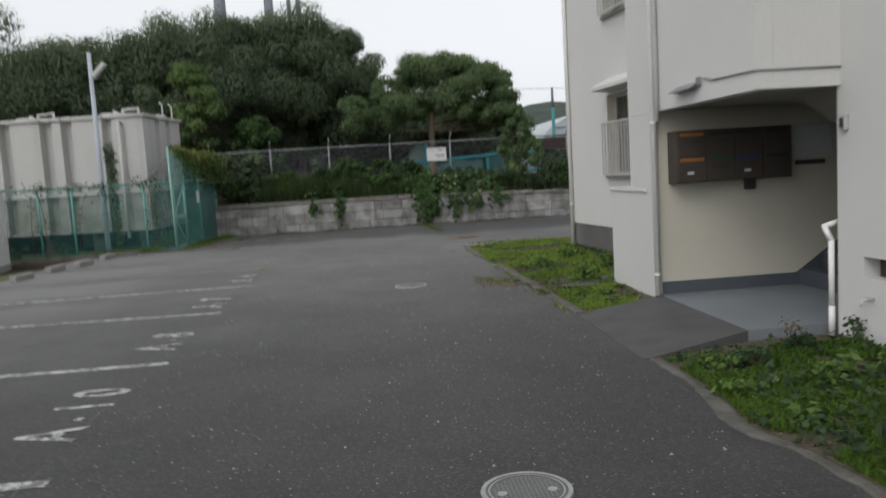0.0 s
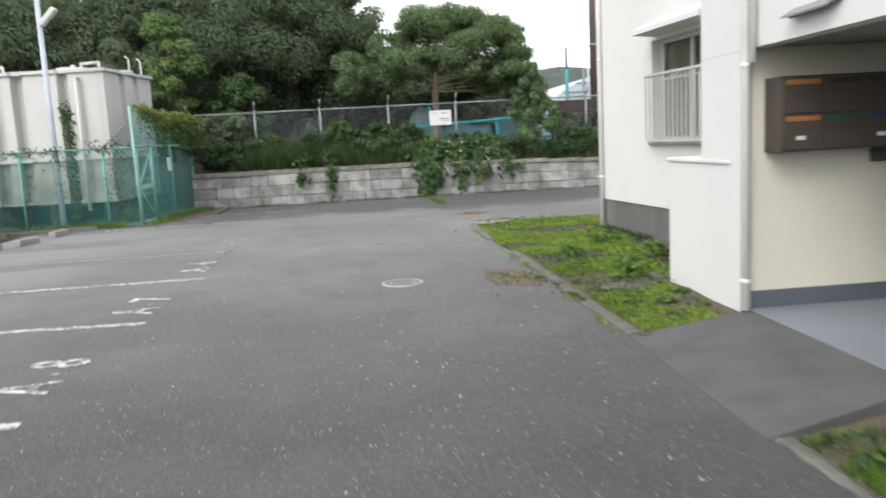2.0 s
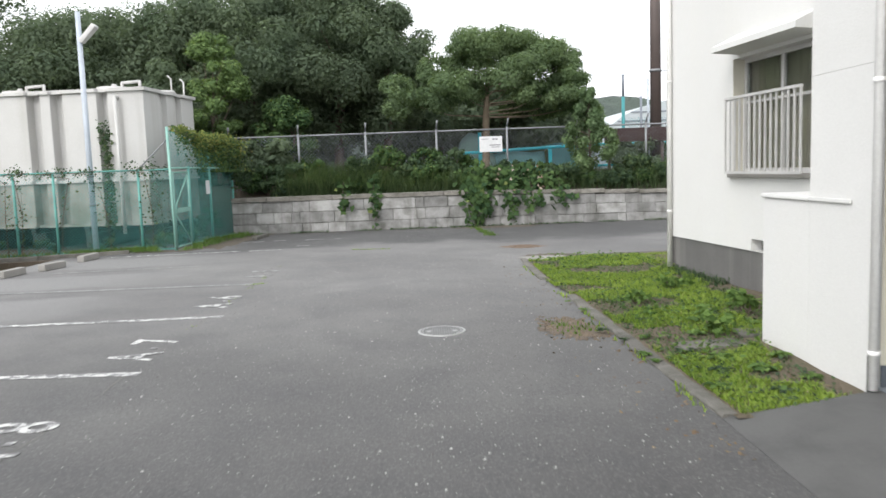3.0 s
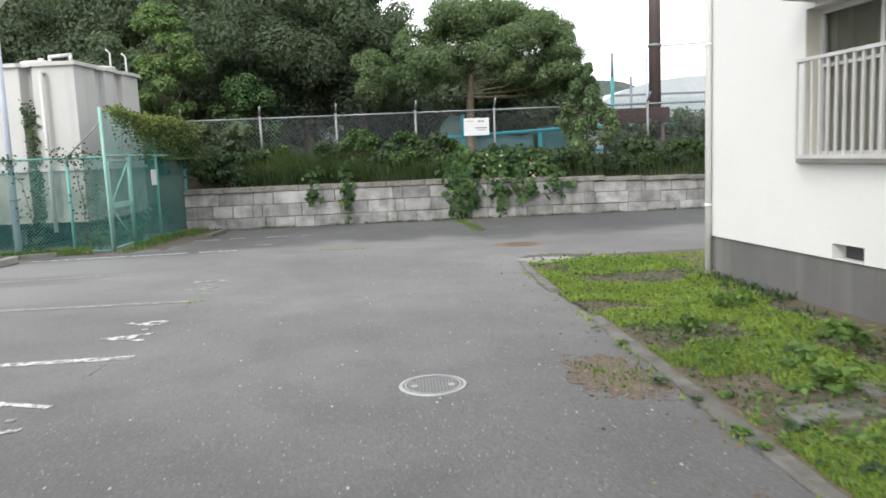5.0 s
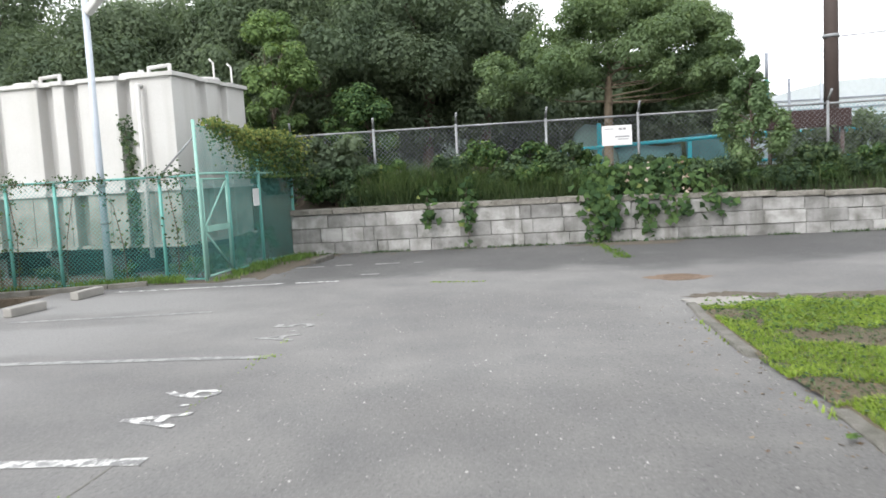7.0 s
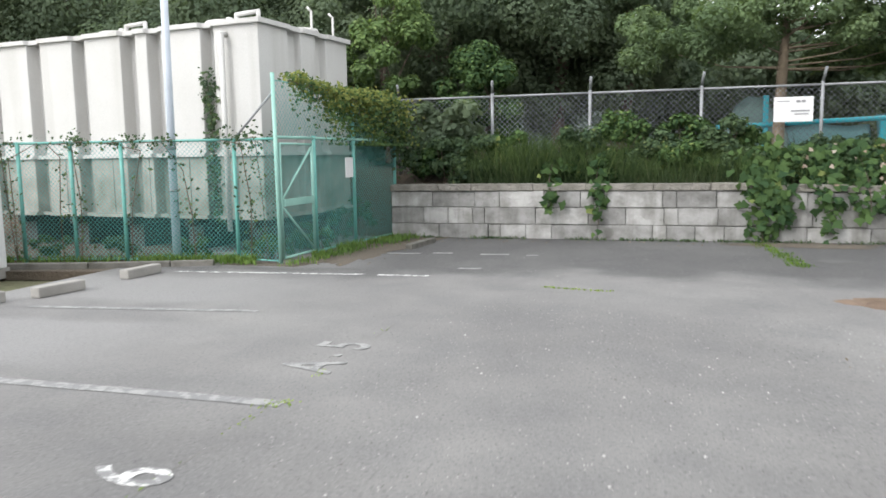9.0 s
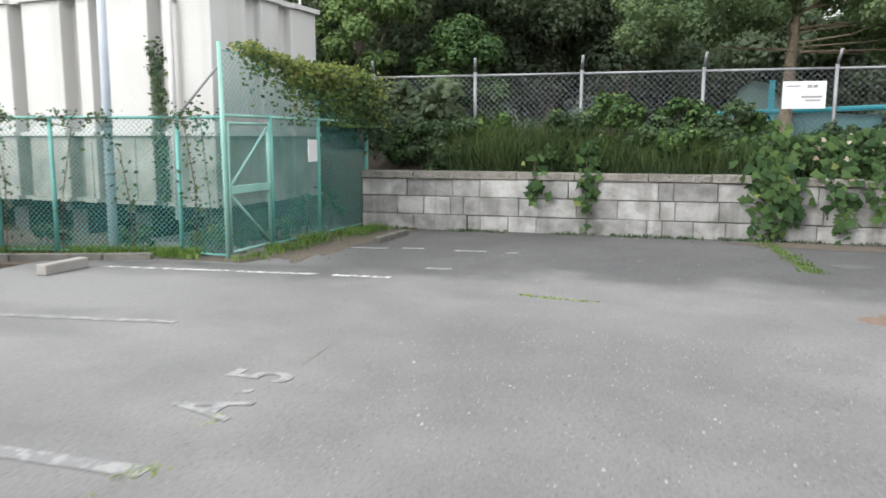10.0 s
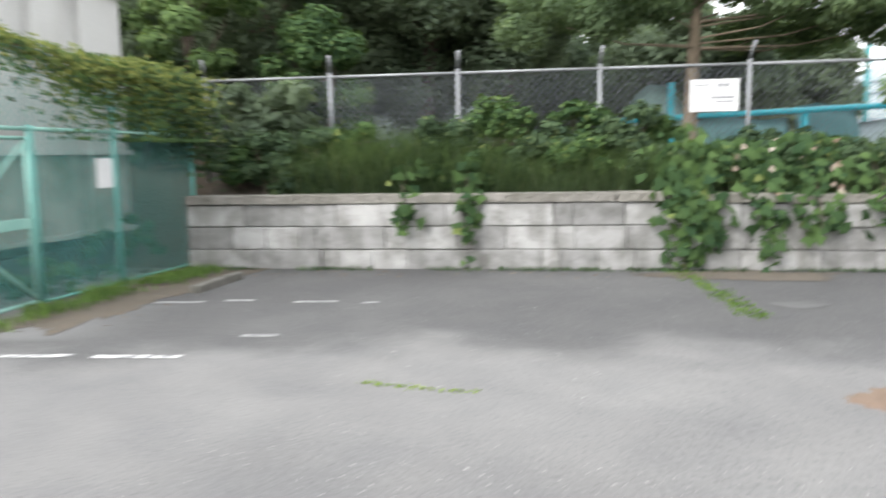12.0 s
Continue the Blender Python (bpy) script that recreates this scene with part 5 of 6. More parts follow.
for k, (x, y, h, r) in enumerate(((-16.0, 29, 12.0, 3.5), (-11.6, 28.5, 7.5, 3.1), (-8.6, 30, 7.8, 3.1), (-5.6, 29.4, 8.5, 3.2), (-2.6, 30.2, 8.6, 3.0), (-1.0, 31.0, 8.3, 2.0), (-4.2, 31.0, 8.7, 2.6), (-7.1, 31.5, 8.4, 2.8), (-10.2, 31.0, 7.8, 2.8), (-19.5, 27, 9.5, 3.8), (-24, 24, 10, 4.2))):
    tree(x, y, bank_z(x, y), h - 1.7, r, 48000, 0.115, LEAF_FOREST, 10 + k, DARKW, low=0.12, clumps=60)
for k, (x, y, h, r) in enumerate(((-13.5, 34, 8.2, 4.2), (-8.0, 35, 8.2, 4.2), (-3.0, 35, 8.6, 4.0), (1.2, 36, 5.4, 3.4), (3.4, 32.5, 5.6, 2.4), (5.3, 33.5, 5.0, 2.2), (-19, 34, 10, 4.5))):
    tree(x, y, bank_z(x, y), h - 1.9, r, 34000, 0.16, LEAF_FOREST, 40 + k, DARKW, low=0.02, clumps=50)


def pad_tree(x, y, z0, pads, leaves, leaf, material, seed, label):
    """An open tree whose crown is made of flat pads of leaves on spreading limbs."""
    rng = np.random.default_rng(seed)
    e = thing("tree", (x, y, z0), label, "tree", "woodland trees")
    bm = bmesh.new()
    fork = Vector((x + 0.05, y, 3.0))
    head = Vector((x + 0.15, y + 0.1, 4.6))
    add_tube(bm, (x, y, z0 - 0.2), fork, 0.12, 12, 0.1, False)
    add_tube(bm, fork, head, 0.1, 10, 0.04, False)
    centres, radii = [], []
    for k, (dx, dy, z, r) in enumerate(pads):
        r *= 1.22
        c = np.array([x + dx, y + dy, z])
        start = fork.lerp(head, max(0.0, min(0.9, (z - 3.3) / 2.2)))
        bend = start.lerp(Vector(c), 0.55) + Vector((0, 0, -0.12))
        add_tube(bm, start, bend, 0.03 if k % 3 == 0 else 0.017, 7, 0.013, False)
        add_tube(bm, bend, Vector(c), 0.013, 7, 0.006, False)
        for q in range(15):
            a, s = rng.uniform(0, math.tau), rng.uniform(0.2, 0.9) * r
            centres.append(c + np.array([math.cos(a) * s, math.sin(a) * s, rng.uniform(-0.2, 0.42) * r]))
            radii.append(r * rng.uniform(0.26, 0.42))
    hang("trunk", bm, BARK_PALE, e)
    w = np.array(radii) ** 2
    c, nrm = clump_points(centres, radii, np.maximum(20, (leaves * w / w.sum()).astype(int)), rng, 0.7, 0.35, 0.28)
    under(obj("crown", leaf_mesh("crown", c, nrm, leaf * rng.uniform(0.6, 1.3, len(c)), rng), material), e)


pad_tree(2.25, 26.2, bank_z(2.2, 26.2), ((-1.9, -0.3, 3.35, 0.85), (-1.1, 0.3, 4.0, 1.0), (0.2, 0, 4.9, 1.15), (1.5, 0.2, 4.5, 1.1), (2.1, -0.2, 3.75, 0.8), (-2.3, 0.4, 3.95, 0.75), (0.6, -0.8, 4.15, 0.95),
         (1.0, 0.8, 5.25, 0.9), (0.0, 0.8, 5.05, 0.9), (2.4, 0.5, 4.3, 0.7), (-0.7, -1.0, 3.7, 0.8), (1.6, -0.9, 3.5, 0.8), (1.9, 0.9, 4.9, 0.8), (-1.0, 0.9, 4.55, 0.75), (0.8, 0.6, 3.9, 0.45), (2.75, 0.1, 3.85, 0.6), (2.55, 0.3, 4.55, 0.65), (2.4, -0.3, 3.4, 0.6), (-0.5, 0.2, 5.0, 0.6), (1.2, 0.9, 3.25, 0.65), (2.2, 0.9, 3.2, 0.65), (2.85, 0.3, 3.25, 0.5)), 80000, 0.085, LEAF_TREE, 71, "round-crowned evergreen tree behind the chain-link fence")
def sapling(x, y, z0, height, radius, leaves, leaf, material, seed, label):
    """A slender conical tree: twigs in whorls that shorten upwards, with leaves along them."""
    rng = np.random.default_rng(seed)
    e = thing("tree", (x, y, z0), label, "tree", "bank saplings")
    bm = tube((x, y, z0 - 0.1), (x - 0.05, y, z0 + height), 0.035, 8, 0.008)
    centres, radii = [], []
    for k in range(54):
        u = rng.uniform(0.16, 0.98)
        wide = radius * min(1.0, 3.2 * (u - 0.1)) * (1.0 - 0.86 * max(0.0, u - 0.34) / 0.66)
        a, q = rng.uniform(0, math.tau), rng.uniform(0.5, 0.95)
        c = np.array([x - 0.05 * u + math.cos(a) * wide * q, y + math.sin(a) * wide * q, z0 + height * u + 0.1])
        centres.append(c)
        radii.append(0.1 + 0.13 * (1 - u) + rng.uniform(0, 0.05))
        add_tube(bm, (x, y, z0 + height * (u - 0.06)), Vector(c), 0.009, 5, 0.004, False)
    hang("trunk", bm, BARK, e)
    c, nrm = clump_points(centres, radii, np.full(54, leaves // 54), rng, 1.1, 0.1, 0.25)
    under(obj("crown", leaf_mesh("crown", c, nrm, leaf * rng.uniform(0.6, 1.3, len(c)), rng), material), e)


sapling(4.9, 23.8, bank_z(4.9, 23.8), 2.5, 0.8, 9000, 0.085, LEAF_SAPLING, 72, "small pale green conical tree on the bank")
tree(-5.45, 25.2, bank_z(-5.45, 25.2) + 0.3, 4.3, 1.0, 11000, 0.095, LEAF_YOUNG, 73, "bright green creeper-grown young tree behind the tank", low=0.1, clumps=36, trunk_r=0.07)
tree(-3.6, 25.6, bank_z(-3.6, 25.6), 2.6, 1.0, 8000, 0.105, LEAF_VINE, 74, "leafy young tree by the fence corner", low=0.1, clumps=28, trunk_r=0.05)
tree(-6.6, 25.4, bank_z(-6.6, 25.4), 3.6, 1.4, 10000, 0.12, LEAF_FOREST, 76, "dark leafy tree close behind the tank", low=0.05, clumps=32, trunk_r=0.07)
tree(11.25, 27.5, 1.3, 7.0, 1.6, 9000, 0.15, LEAF_TREE, 75, "slim dark tree beside the road", low=0.05, clumps=36, trunk_r=0.08)


def shrub(x, y, z, w, d, h, leaves, leaf, material, seed, label, lobed=False, category="shrub", group="bank shrubs", clumps=16):
    rng = np.random.default_rng(seed)
    e = thing("shrub", (x, y, z), label, category, group)
    centres = [np.array([x + rng.uniform(-w, w) * 0.75, y + rng.uniform(-d, d) * 0.75, z + h * rng.uniform(0.2, 0.85)]) for _ in range(clumps)]
    radii = rng.uniform(0.22, 0.42, clumps) * min(max(w, 0.3), h * 1.2)
    c, nrm = clump_points(centres, radii, np.full(clumps, leaves // clumps), rng, 0.8, 0.15)
    c[:, 2] = np.maximum(c[:, 2], z - 0.05)
    under(obj("foliage", leaf_mesh("foliage", c, nrm, leaf * rng.uniform(0.6, 1.3, len(c)), rng, lobed=lobed), material), e)
    bm = bmesh.new()
    for c in centres[::2]:
        add_tube(bm, (x + float(rng.uniform(-w, w)) * 0.3, y, z - 0.1), Vector(c), 0.012, 5, 0.005, False)
    hang("stem", bm, BARK, e)
    return e


WEEDY = "tangled green weeds and brambles on the bank"
sh = random.Random(9)
x = -4.2
k = 0
while x < 13:
    hh = (sh.uniform(0.5, 0.95) if x < 1.6 else sh.uniform(0.35, 0.65)) if not -2.9 < x < -1.0 else 0.4
    shrub(x, 23.75 + sh.uniform(-0.15, 0.25), 0.95, 0.5, 0.35, hh, 2300, 0.072, LEAF_WEED if k % 3 else LEAF_VINE, 100 + k, WEEDY, lobed=(k % 2 == 0), clumps=14)
    x += sh.uniform(0.42, 0.62)
    k += 1
for k, (x, y, h, w) in enumerate(((-2.6, 24.2, 0.9, 0.5), (-1.3, 24.0, 0.95, 0.45), (-0.6, 24.1, 1.25, 0.55), (0.0, 23.9, 1.1, 0.5), (0.5, 24.2, 1.2, 0.5), (1.1, 23.9, 1.1, 0.45), (1.5, 24.2, 0.9, 0.4), (2.9, 23.8, 0.75, 0.5), (3.9, 24.2, 0.6, 0.4), (6.2, 24.0, 0.7, 0.5), (7.3, 23.9, 0.62, 0.45), (8.3, 24.0, 0.9, 0.5))):
    shrub(x, y, 1.05, w, 0.25, h, 2000, 0.09, LEAF_WEED if k % 2 else LEAF_VINE, 130 + k, "taller leafy weeds against the grey fence", clumps=18, lobed=(k % 3 == 0))
shrub(-3.9, 24.1, 0.95, 0.75, 0.45, 1.7, 2400, 0.14, LEAF_FOREST, 150, "dark broad-leaved shrub in the fence corner", clumps=30)
shrub(-3.3, 23.5, 0.9, 0.45, 0.3, 0.3, 300, 0.2, LEAF_WEED, 151, "low fern-like weed over the wall top", clumps=8)
for k in range(14):
    if -3.5 < -12 + 1.9 * k < 7:
        continue
    shrub(-12 + 1.9 * k, 26.3 + (k % 3) * 0.7, 1.1, 1.0, 0.6, 1.3 + 0.3 * (k % 2), 2600, 0.13, LEAF_FOREST, 170 + k, "dark undergrowth below the trees", group="undergrowth", clumps=18)

# tall grass along the bank
rng = np.random.default_rng(21)
k = 9500
gx, gy = rng.uniform(-3.6, 10, k), 23.3 + rng.uniform(0, 1.0, k)
gx = np.where(rng.uniform(size=k) < 0.45, rng.uniform(-3.3, 1.4, k), gx)
gz = np.array([bank_z(a, b) for a, b in zip(gx, gy)])
tagged(obj("bank_grass", blades("bank_grass", np.stack([gx, gy, gz - 0.02], 1), rng.uniform(0.3, 0.85, k) * np.where((gx > -3.1) & (gx < -0.8), 1.25, 1.0), rng.uniform(0.4, 1.5, k), rng, 0.006), TALL_GRASS), "tall bending grass on the bank", "grass", kind="stuff")


def vine(name, pts, spread, leaves, leaf, material, seed, label, lobed=True, thick=0.1, group="creepers"):
    """Creeper leaves strewn along a line of points, hanging off a surface."""
    rng = np.random.default_rng(seed)
    pts = np.array(pts, dtype=float)
    e = thing(name, tuple(pts[0]), label, "creeper", group)
    seg = rng.integers(0, len(pts) - 1, leaves)
    t = rng.uniform(0, 1, (leaves, 1))
    c = pts[seg] * (1 - t) + pts[seg + 1] * t + rng.normal(size=(leaves, 3)) * np.array(spread)
    n = unit(np.array([0.1, -1.0, 0.5]) + rng.normal(size=(leaves, 3)) * 0.5)
    under(obj("leaves", leaf_mesh("leaves", c, n, leaf * rng.uniform(0.55, 1.3, leaves), rng, lobed=lobed), material), e)
    bm = bmesh.new()
    for a, b in zip(pts, pts[1:]):
        add_tube(bm, Vector(a), Vector(b), 0.008, 5, 0.006, False)
    hang("stem", bm, BARK, e)["kind"] = "stuff"
    return e


HANG = "green lobed vine hanging over the block wall"
for k, (x, z, w, n) in enumerate(((1.62, 0.0, 0.14, 250), (1.85, 0.35, 0.15, 220), (2.6, 0.15, 0.11, 180), (3.15, 0.5, 0.16, 110), (-0.95, 0.25, 0.08, 75), (-1.75, 0.62, 0.1, 40), (3.9, 0.62, 0.14, 70))):
    vine("wall_vine", [(x, 23.5, 1.3), (x, 23.05, 1.05), (x + 0.03, 22.9, 0.75), (x + 0.05, 22.88, z)], (w, 0.07, 0.1), int(n * 1.0), 0.15, LEAF_VINE, 200 + k, HANG, group="wall vines")
vine("wall_vine", [(1.4, 23.6, 1.15), (2.0, 23.55, 1.3), (2.9, 23.6, 1.2), (3.6, 23.6, 1.1)], (0.2, 0.15, 0.16), 650, 0.14, LEAF_VINE, 230, "green lobed vine heaped on the wall top", group="wall vines")
rngf = np.random.default_rng(77)
k = 20
fc = np.stack([rngf.uniform(2.1, 3.7, k), rngf.uniform(22.85, 23.4, k), rngf.uniform(0.85, 1.6, k)], 1)
tagged(obj("blossom", leaf_mesh("blossom", fc, np.array([0, -1, 0.4]) + rngf.normal(size=(k, 3)) * 0.3, rngf.uniform(0.04, 0.1, k), rngf, lobed=True), FLOWER), "withered pale blossoms among the vines", "blossom", kind="stuff")

# creepers on the tank fence
def fence_mane(name, leaves, material, seed, depth, label):
    """Creeper lying over the top of the side fence and hanging down it, thicker towards the wall."""
    rng = np.random.default_rng(seed)
    e = thing(name, (-4.8, 21.6, 1.7), label, "creeper", "fence creepers")
    y = 19.45 + 3.85 * rng.beta(1.9, 1.0, leaves)
    u = (y - 19.45) / 3.85
    fx = np.interp(y, [p[1] for p in side], [p[0] for p in side])
    top = 2.58 + 0.04 * np.sin(y * 2.3) - 0.16 * u ** 3
    drop = depth[0] + (depth[1] - depth[0]) * u
    lump = np.array([noise.noise((a * 1.7, 0.0, seed)) for a in y])
    hang_down = np.abs(rng.normal(size=leaves)) * drop * (0.75 + 0.5 * lump)
    c = np.stack([fx + 0.03 + rng.normal(size=leaves) * (0.05 + 0.12 * u) + 0.1 * lump, y, np.maximum(1.66, top - hang_down + rng.normal(size=leaves) * 0.03)], 1)
    n = unit(np.array([0.55, -0.8, 0.6]) + rng.normal(size=(leaves, 3)) * 0.5)
    under(obj("leaves", leaf_mesh("leaves", c, n, 0.075 * rng.uniform(0.55, 1.3, leaves), rng, wide=0.3), material), e)
    bm = bmesh.new()
    for k in range(40):
        yy = float(19.5 + 3.7 * rng.beta(1.7, 1.0))
        xx = float(np.interp(yy, [p[1] for p in side], [p[0] for p in side])) + 0.04
        zz = 2.52 - 0.1 * ((yy - 19.45) / 3.85) ** 3
        add_tube(bm, (xx, yy, zz), (xx + float(rng.uniform(0, 0.1)), yy + float(rng.uniform(-0.35, 0.35)), zz - float(rng.uniform(0.1, 0.55)) * (yy - 19.2) / 3.6), 0.006, 5, 0.003, False)
    hang("stem", bm, BARK, e)["kind"] = "stuff"


fence_mane("fence_creeper", 3200, LEAF_IVY, 240, (0.06, 0.5), "yellowing creeper over the top of the tank fence")
fence_mane("fence_creeper", 2600, LEAF_VINE, 241, (0.16, 0.95), "green creeper hanging down the tank fence")
vine("fence_creeper", [(-4.6, 22.6, 2.25), (-4.5, 23.25, 1.75), (-4.3, 23.5, 1.4)], (0.12, 0.16, 0.24), 800, 0.08, LEAF_WEED, 242, "green creeper at the fence corner above the wall", lobed=False, group="fence creepers")
rv = random.Random(31)
for k in range(11):
    fx = rv.uniform(-9.5, -5.1)
    fy = 19.36 if fx > -5.8 else 19.38 + (fx + 5.8) * 0.2
    top = rv.uniform(1.2, 1.75)
    pts = [(fx + rv.uniform(-0.1, 0.1), fy + 0.03, 0.0), (fx, fy + 0.02, top * 0.5), (fx + rv.uniform(-0.2, 0.2), fy + 0.02, top), (fx + rv.uniform(-0.5, 0.5), fy + 0.03, 1.72)]
    vine("fence_creeper", pts, (0.1, 0.02, 0.1), rv.choice((30, 60, 110)), 0.065, LEAF_WEED, 260 + k, "thin creeper climbing the green fence", lobed=False, group="fence creepers")
vine("tank_creeper", [(-6.68, 20.66, 0.4), (-6.7, 20.6, 1.3), (-6.72, 20.58, 2.1), (-6.78, 20.6, 2.75)], (0.07, 0.04, 0.1), 460, 0.085, LEAF_WEED, 290, "green creeper climbing a tank rib", lobed=False)

for k in range(5):
    xa = (-9.3, -8.2, -7.5, -6.95, -5.6)[k]
    ya = 19.4 if xa > -5.8 else 19.4 + (xa + 5.8) * 0.2
    vine("fence_creeper", [(xa, ya, 1.7), (xa + 0.5, ya + 0.06, 1.74)], (0.16, 0.03, 0.06), 50, 0.06, LEAF_WEED, 300 + k, "creeper tangled along the fence top rail", lobed=False, group="fence creepers")

# weeds at the foot of fences and walls
rng = np.random.default_rng(33)
def strip_weeds(name, path, width, n, height, material, label, gaps=-0.12):
    path = np.array(path, dtype=float)
    seg = rng.integers(0, len(path) - 1, n)
    t = rng.uniform(0, 1, (n, 1))
    c = path[seg] * (1 - t) + path[seg + 1] * t
    c = c + np.concatenate([rng.normal(size=(n, 2)) * width, np.zeros((n, 1))], 1)
    keep = np.array([noise.noise((p[0] * 1.3, p[1] * 1.3, 3.0)) > gaps for p in c])
    c = c[keep]
    me = blades(name, c, height * rng.uniform(0.4, 1.2, len(c)), rng.uniform(0.3, 1.0, len(c)), rng, 0.007)
    return tagged(obj(name, me, material), label, "weeds", kind="stuff")


strip_weeds("fence_weeds", [(-11, 18.35, 0.0), (-7.2, 19.15, 0.02), (-5.8, 19.3, 0.03), (-4.75, 19.25, 0.03), (-4.55, 21.0, 0.03), (-4.2, 22.6, 0.03)], 0.15, 5500, 0.11, LEAF_BRIGHT, "short weeds along the foot of the fence")
strip_weeds("wall_weeds", [(-4.2, 22.9, 0.0), (2.0, 22.9, 0.0), (9.0, 22.9, 0.0)], 0.06, 2600, 0.06, LEAF_WEED, "thin weeds along the foot of the wall")
strip_weeds("wall_weeds", [(1.62, 22.9, 0.0), (1.7, 22.0, -0.005), (1.78, 21.2, -0.015), (1.86, 20.4, -0.03)], 0.07, 700, 0.035, GRASS_GREEN, "grass growing along a seam in the asphalt", -2.0)
strip_weeds("kerb_weeds", [(2.12, 7.8, -0.075), (2.08, 10.0, -0.075), (2.02, 12.2, -0.075), (1.92, 13.5, -0.075), (1.9, 15.2, -0.075)], 0.016, 200, 0.06, GRASS, "weeds in the joint along the kerb")
foot = [FAC @ Vector((u, -0.1, 0.0)) for u in (0.1, 2.0, 3.6, 4.7)]
strip_weeds("plinth_weeds", [(v.x, v.y, verge_z(v.x, v.y)) for v in foot], 0.09, 1500, 0.09, LEAF_WEED, "ragged weeds along the foot of the plinth", -0.2)
strip_weeds("kerb_weeds", [(1.6, 10.6, -0.04), (1.8, 10.15, -0.05), (1.98, 10.6, -0.06)], 0.1, 110, 0.035, GRASS_GREEN, "grass tuft in the broken asphalt edge")

# verge grass and broad-leaved weeds
def verge_heights(p):
    return np.array([[verge_z(a, b) - 0.004] for a, b in p])


def verge_points(n):
    a = np.stack([rng.uniform(2.0, 3.88, n), rng.uniform(-2, 16.08, n)], 1)
    a = a[a[:, 0] > np.interp(a[:, 1], KERB_Y, KERB_X) + np.where((a[:, 1] > 12.3) & (a[:, 1] < 13.5), 0.05, np.where(a[:, 1] < 5.6, 0.09, 0.13))]
    x, y = a[:, 0], a[:, 1]
    ok = ((y < 5.5) & ~((x > 3.12) & (y > 5.4))) | ((y > 7.68) & ~((x > 3.08) & (y < 9.45)))
    return a[ok]


p = verge_points(210000)
dens = np.array([noise.noise((a * 1.1, b * 1.1, 0.0)) + 0.45 * noise.noise((a * 4, b * 4, 2.0)) for a, b in p])
bare = 0.22 * np.clip((13.0 - p[:, 1]) / 3.5, 0, 1) + 0.26 * np.clip((p[:, 0] - 2.9) / 0.8, 0, 1) * np.clip((14.2 - p[:, 1]) / 3.0, 0, 1)
p = p[dens > np.where(p[:, 1] < 5.5, 9.0, -0.26 + bare)]
q = np.stack([rng.uniform(3.9, 10, 9000), rng.uniform(14.3, 16.05, 9000)], 1)
p = np.concatenate([p, q])
n = len(p)
hgt = rng.uniform(0.02, 0.065, n)
tagged(obj("verge_grass", blades("verge_grass", np.concatenate([p, verge_heights(p)], 1), hgt, rng.uniform(0.4, 1.2, n), rng, 0.0036), GRASS), "short yellow-green grass on the verge", "grass", kind="stuff")
p = verge_points(220000)
p = p[(p[:, 1] < 5.5) & (p[:, 1] > -0.5)]
dens = np.array([noise.noise((a * 1.3, b * 1.3, 0.0)) + 0.45 * noise.noise((a * 4, b * 4, 2.0)) for a, b in p])
p = p[dens > np.where(p[:, 1] > 5.2, 0.05, -0.34)]
n = len(p)
tagged(obj("verge_grass", blades("verge_grass", np.concatenate([p, verge_heights(p)], 1), rng.uniform(0.025, 0.085, n), rng.uniform(0.4, 1.2, n), rng, 0.004), GRASS_GREEN), "lush green grass on the verge", "grass", kind="stuff")
p = verge_points(6000)
dens = np.array([noise.noise((a * 0.9 + 7, b * 0.9, 5.0)) for a, b in p])
p = p[dens > 0.12]
n = len(p)
c = np.concatenate([p, verge_heights(p) + rng.uniform(0.02, 0.12, (n, 1))], 1)
tagged(obj("verge_weeds", leaf_mesh("verge_weeds", c, np.array([0, 0, 1.0]) + rng.normal(size=(n, 3)) * 0.45, rng.uniform(0.025, 0.065, n), rng), LEAF_BRIGHT), "broad-leaved low weeds on the verge", "weeds", kind="stuff")
p = verge_points(16000)
n = len(p)
tagged(obj("sparse_grass", blades("sparse_grass", np.concatenate([p, verge_heights(p)], 1), rng.uniform(0.015, 0.05, n), rng.uniform(0.5, 1.5, n), rng, 0.005), TALL_GRASS), "thin short grass on the bare soil of the verge", "grass", kind="stuff")
p = verge_points(9000)
n = len(p)
c = np.concatenate([p, verge_heights(p) + rng.uniform(0.006, 0.05, (n, 1))], 1)
tagged(obj("verge_clover", leaf_mesh("verge_clover", c, np.array([0, 0, 1.0]) + rng.normal(size=(n, 3)) * 0.35, rng.uniform(0.018, 0.045, n), rng, wide=0.42), LEAF_WEED), "small clover leaves on the verge", "weeds", kind="stuff")
p = verge_points(9000)
p = p[(p[:, 1] < 5.4) & (p[:, 1] > 0)]
dens = np.array([noise.noise((a * 1.6 + 3, b * 1.6, 11.0)) for a, b in p])
p = p[dens > -0.1]
n = len(p)
c = np.concatenate([p, verge_heights(p) + rng.uniform(0.02, 0.11, (n, 1))], 1)
tagged(obj("verge_weeds", leaf_mesh("verge_weeds", c, np.array([0, 0, 1.0]) + rng.normal(size=(n, 3)) * 0.5, rng.uniform(0.03, 0.085, n), rng), LEAF_WEED), "dark broad-leaved weeds beside the kerb", "weeds", kind="stuff")
p = verge_points(1400)
n = len(p)
c = np.concatenate([p, verge_heights(p) + rng.uniform(0.006, 0.02, (n, 1))], 1)
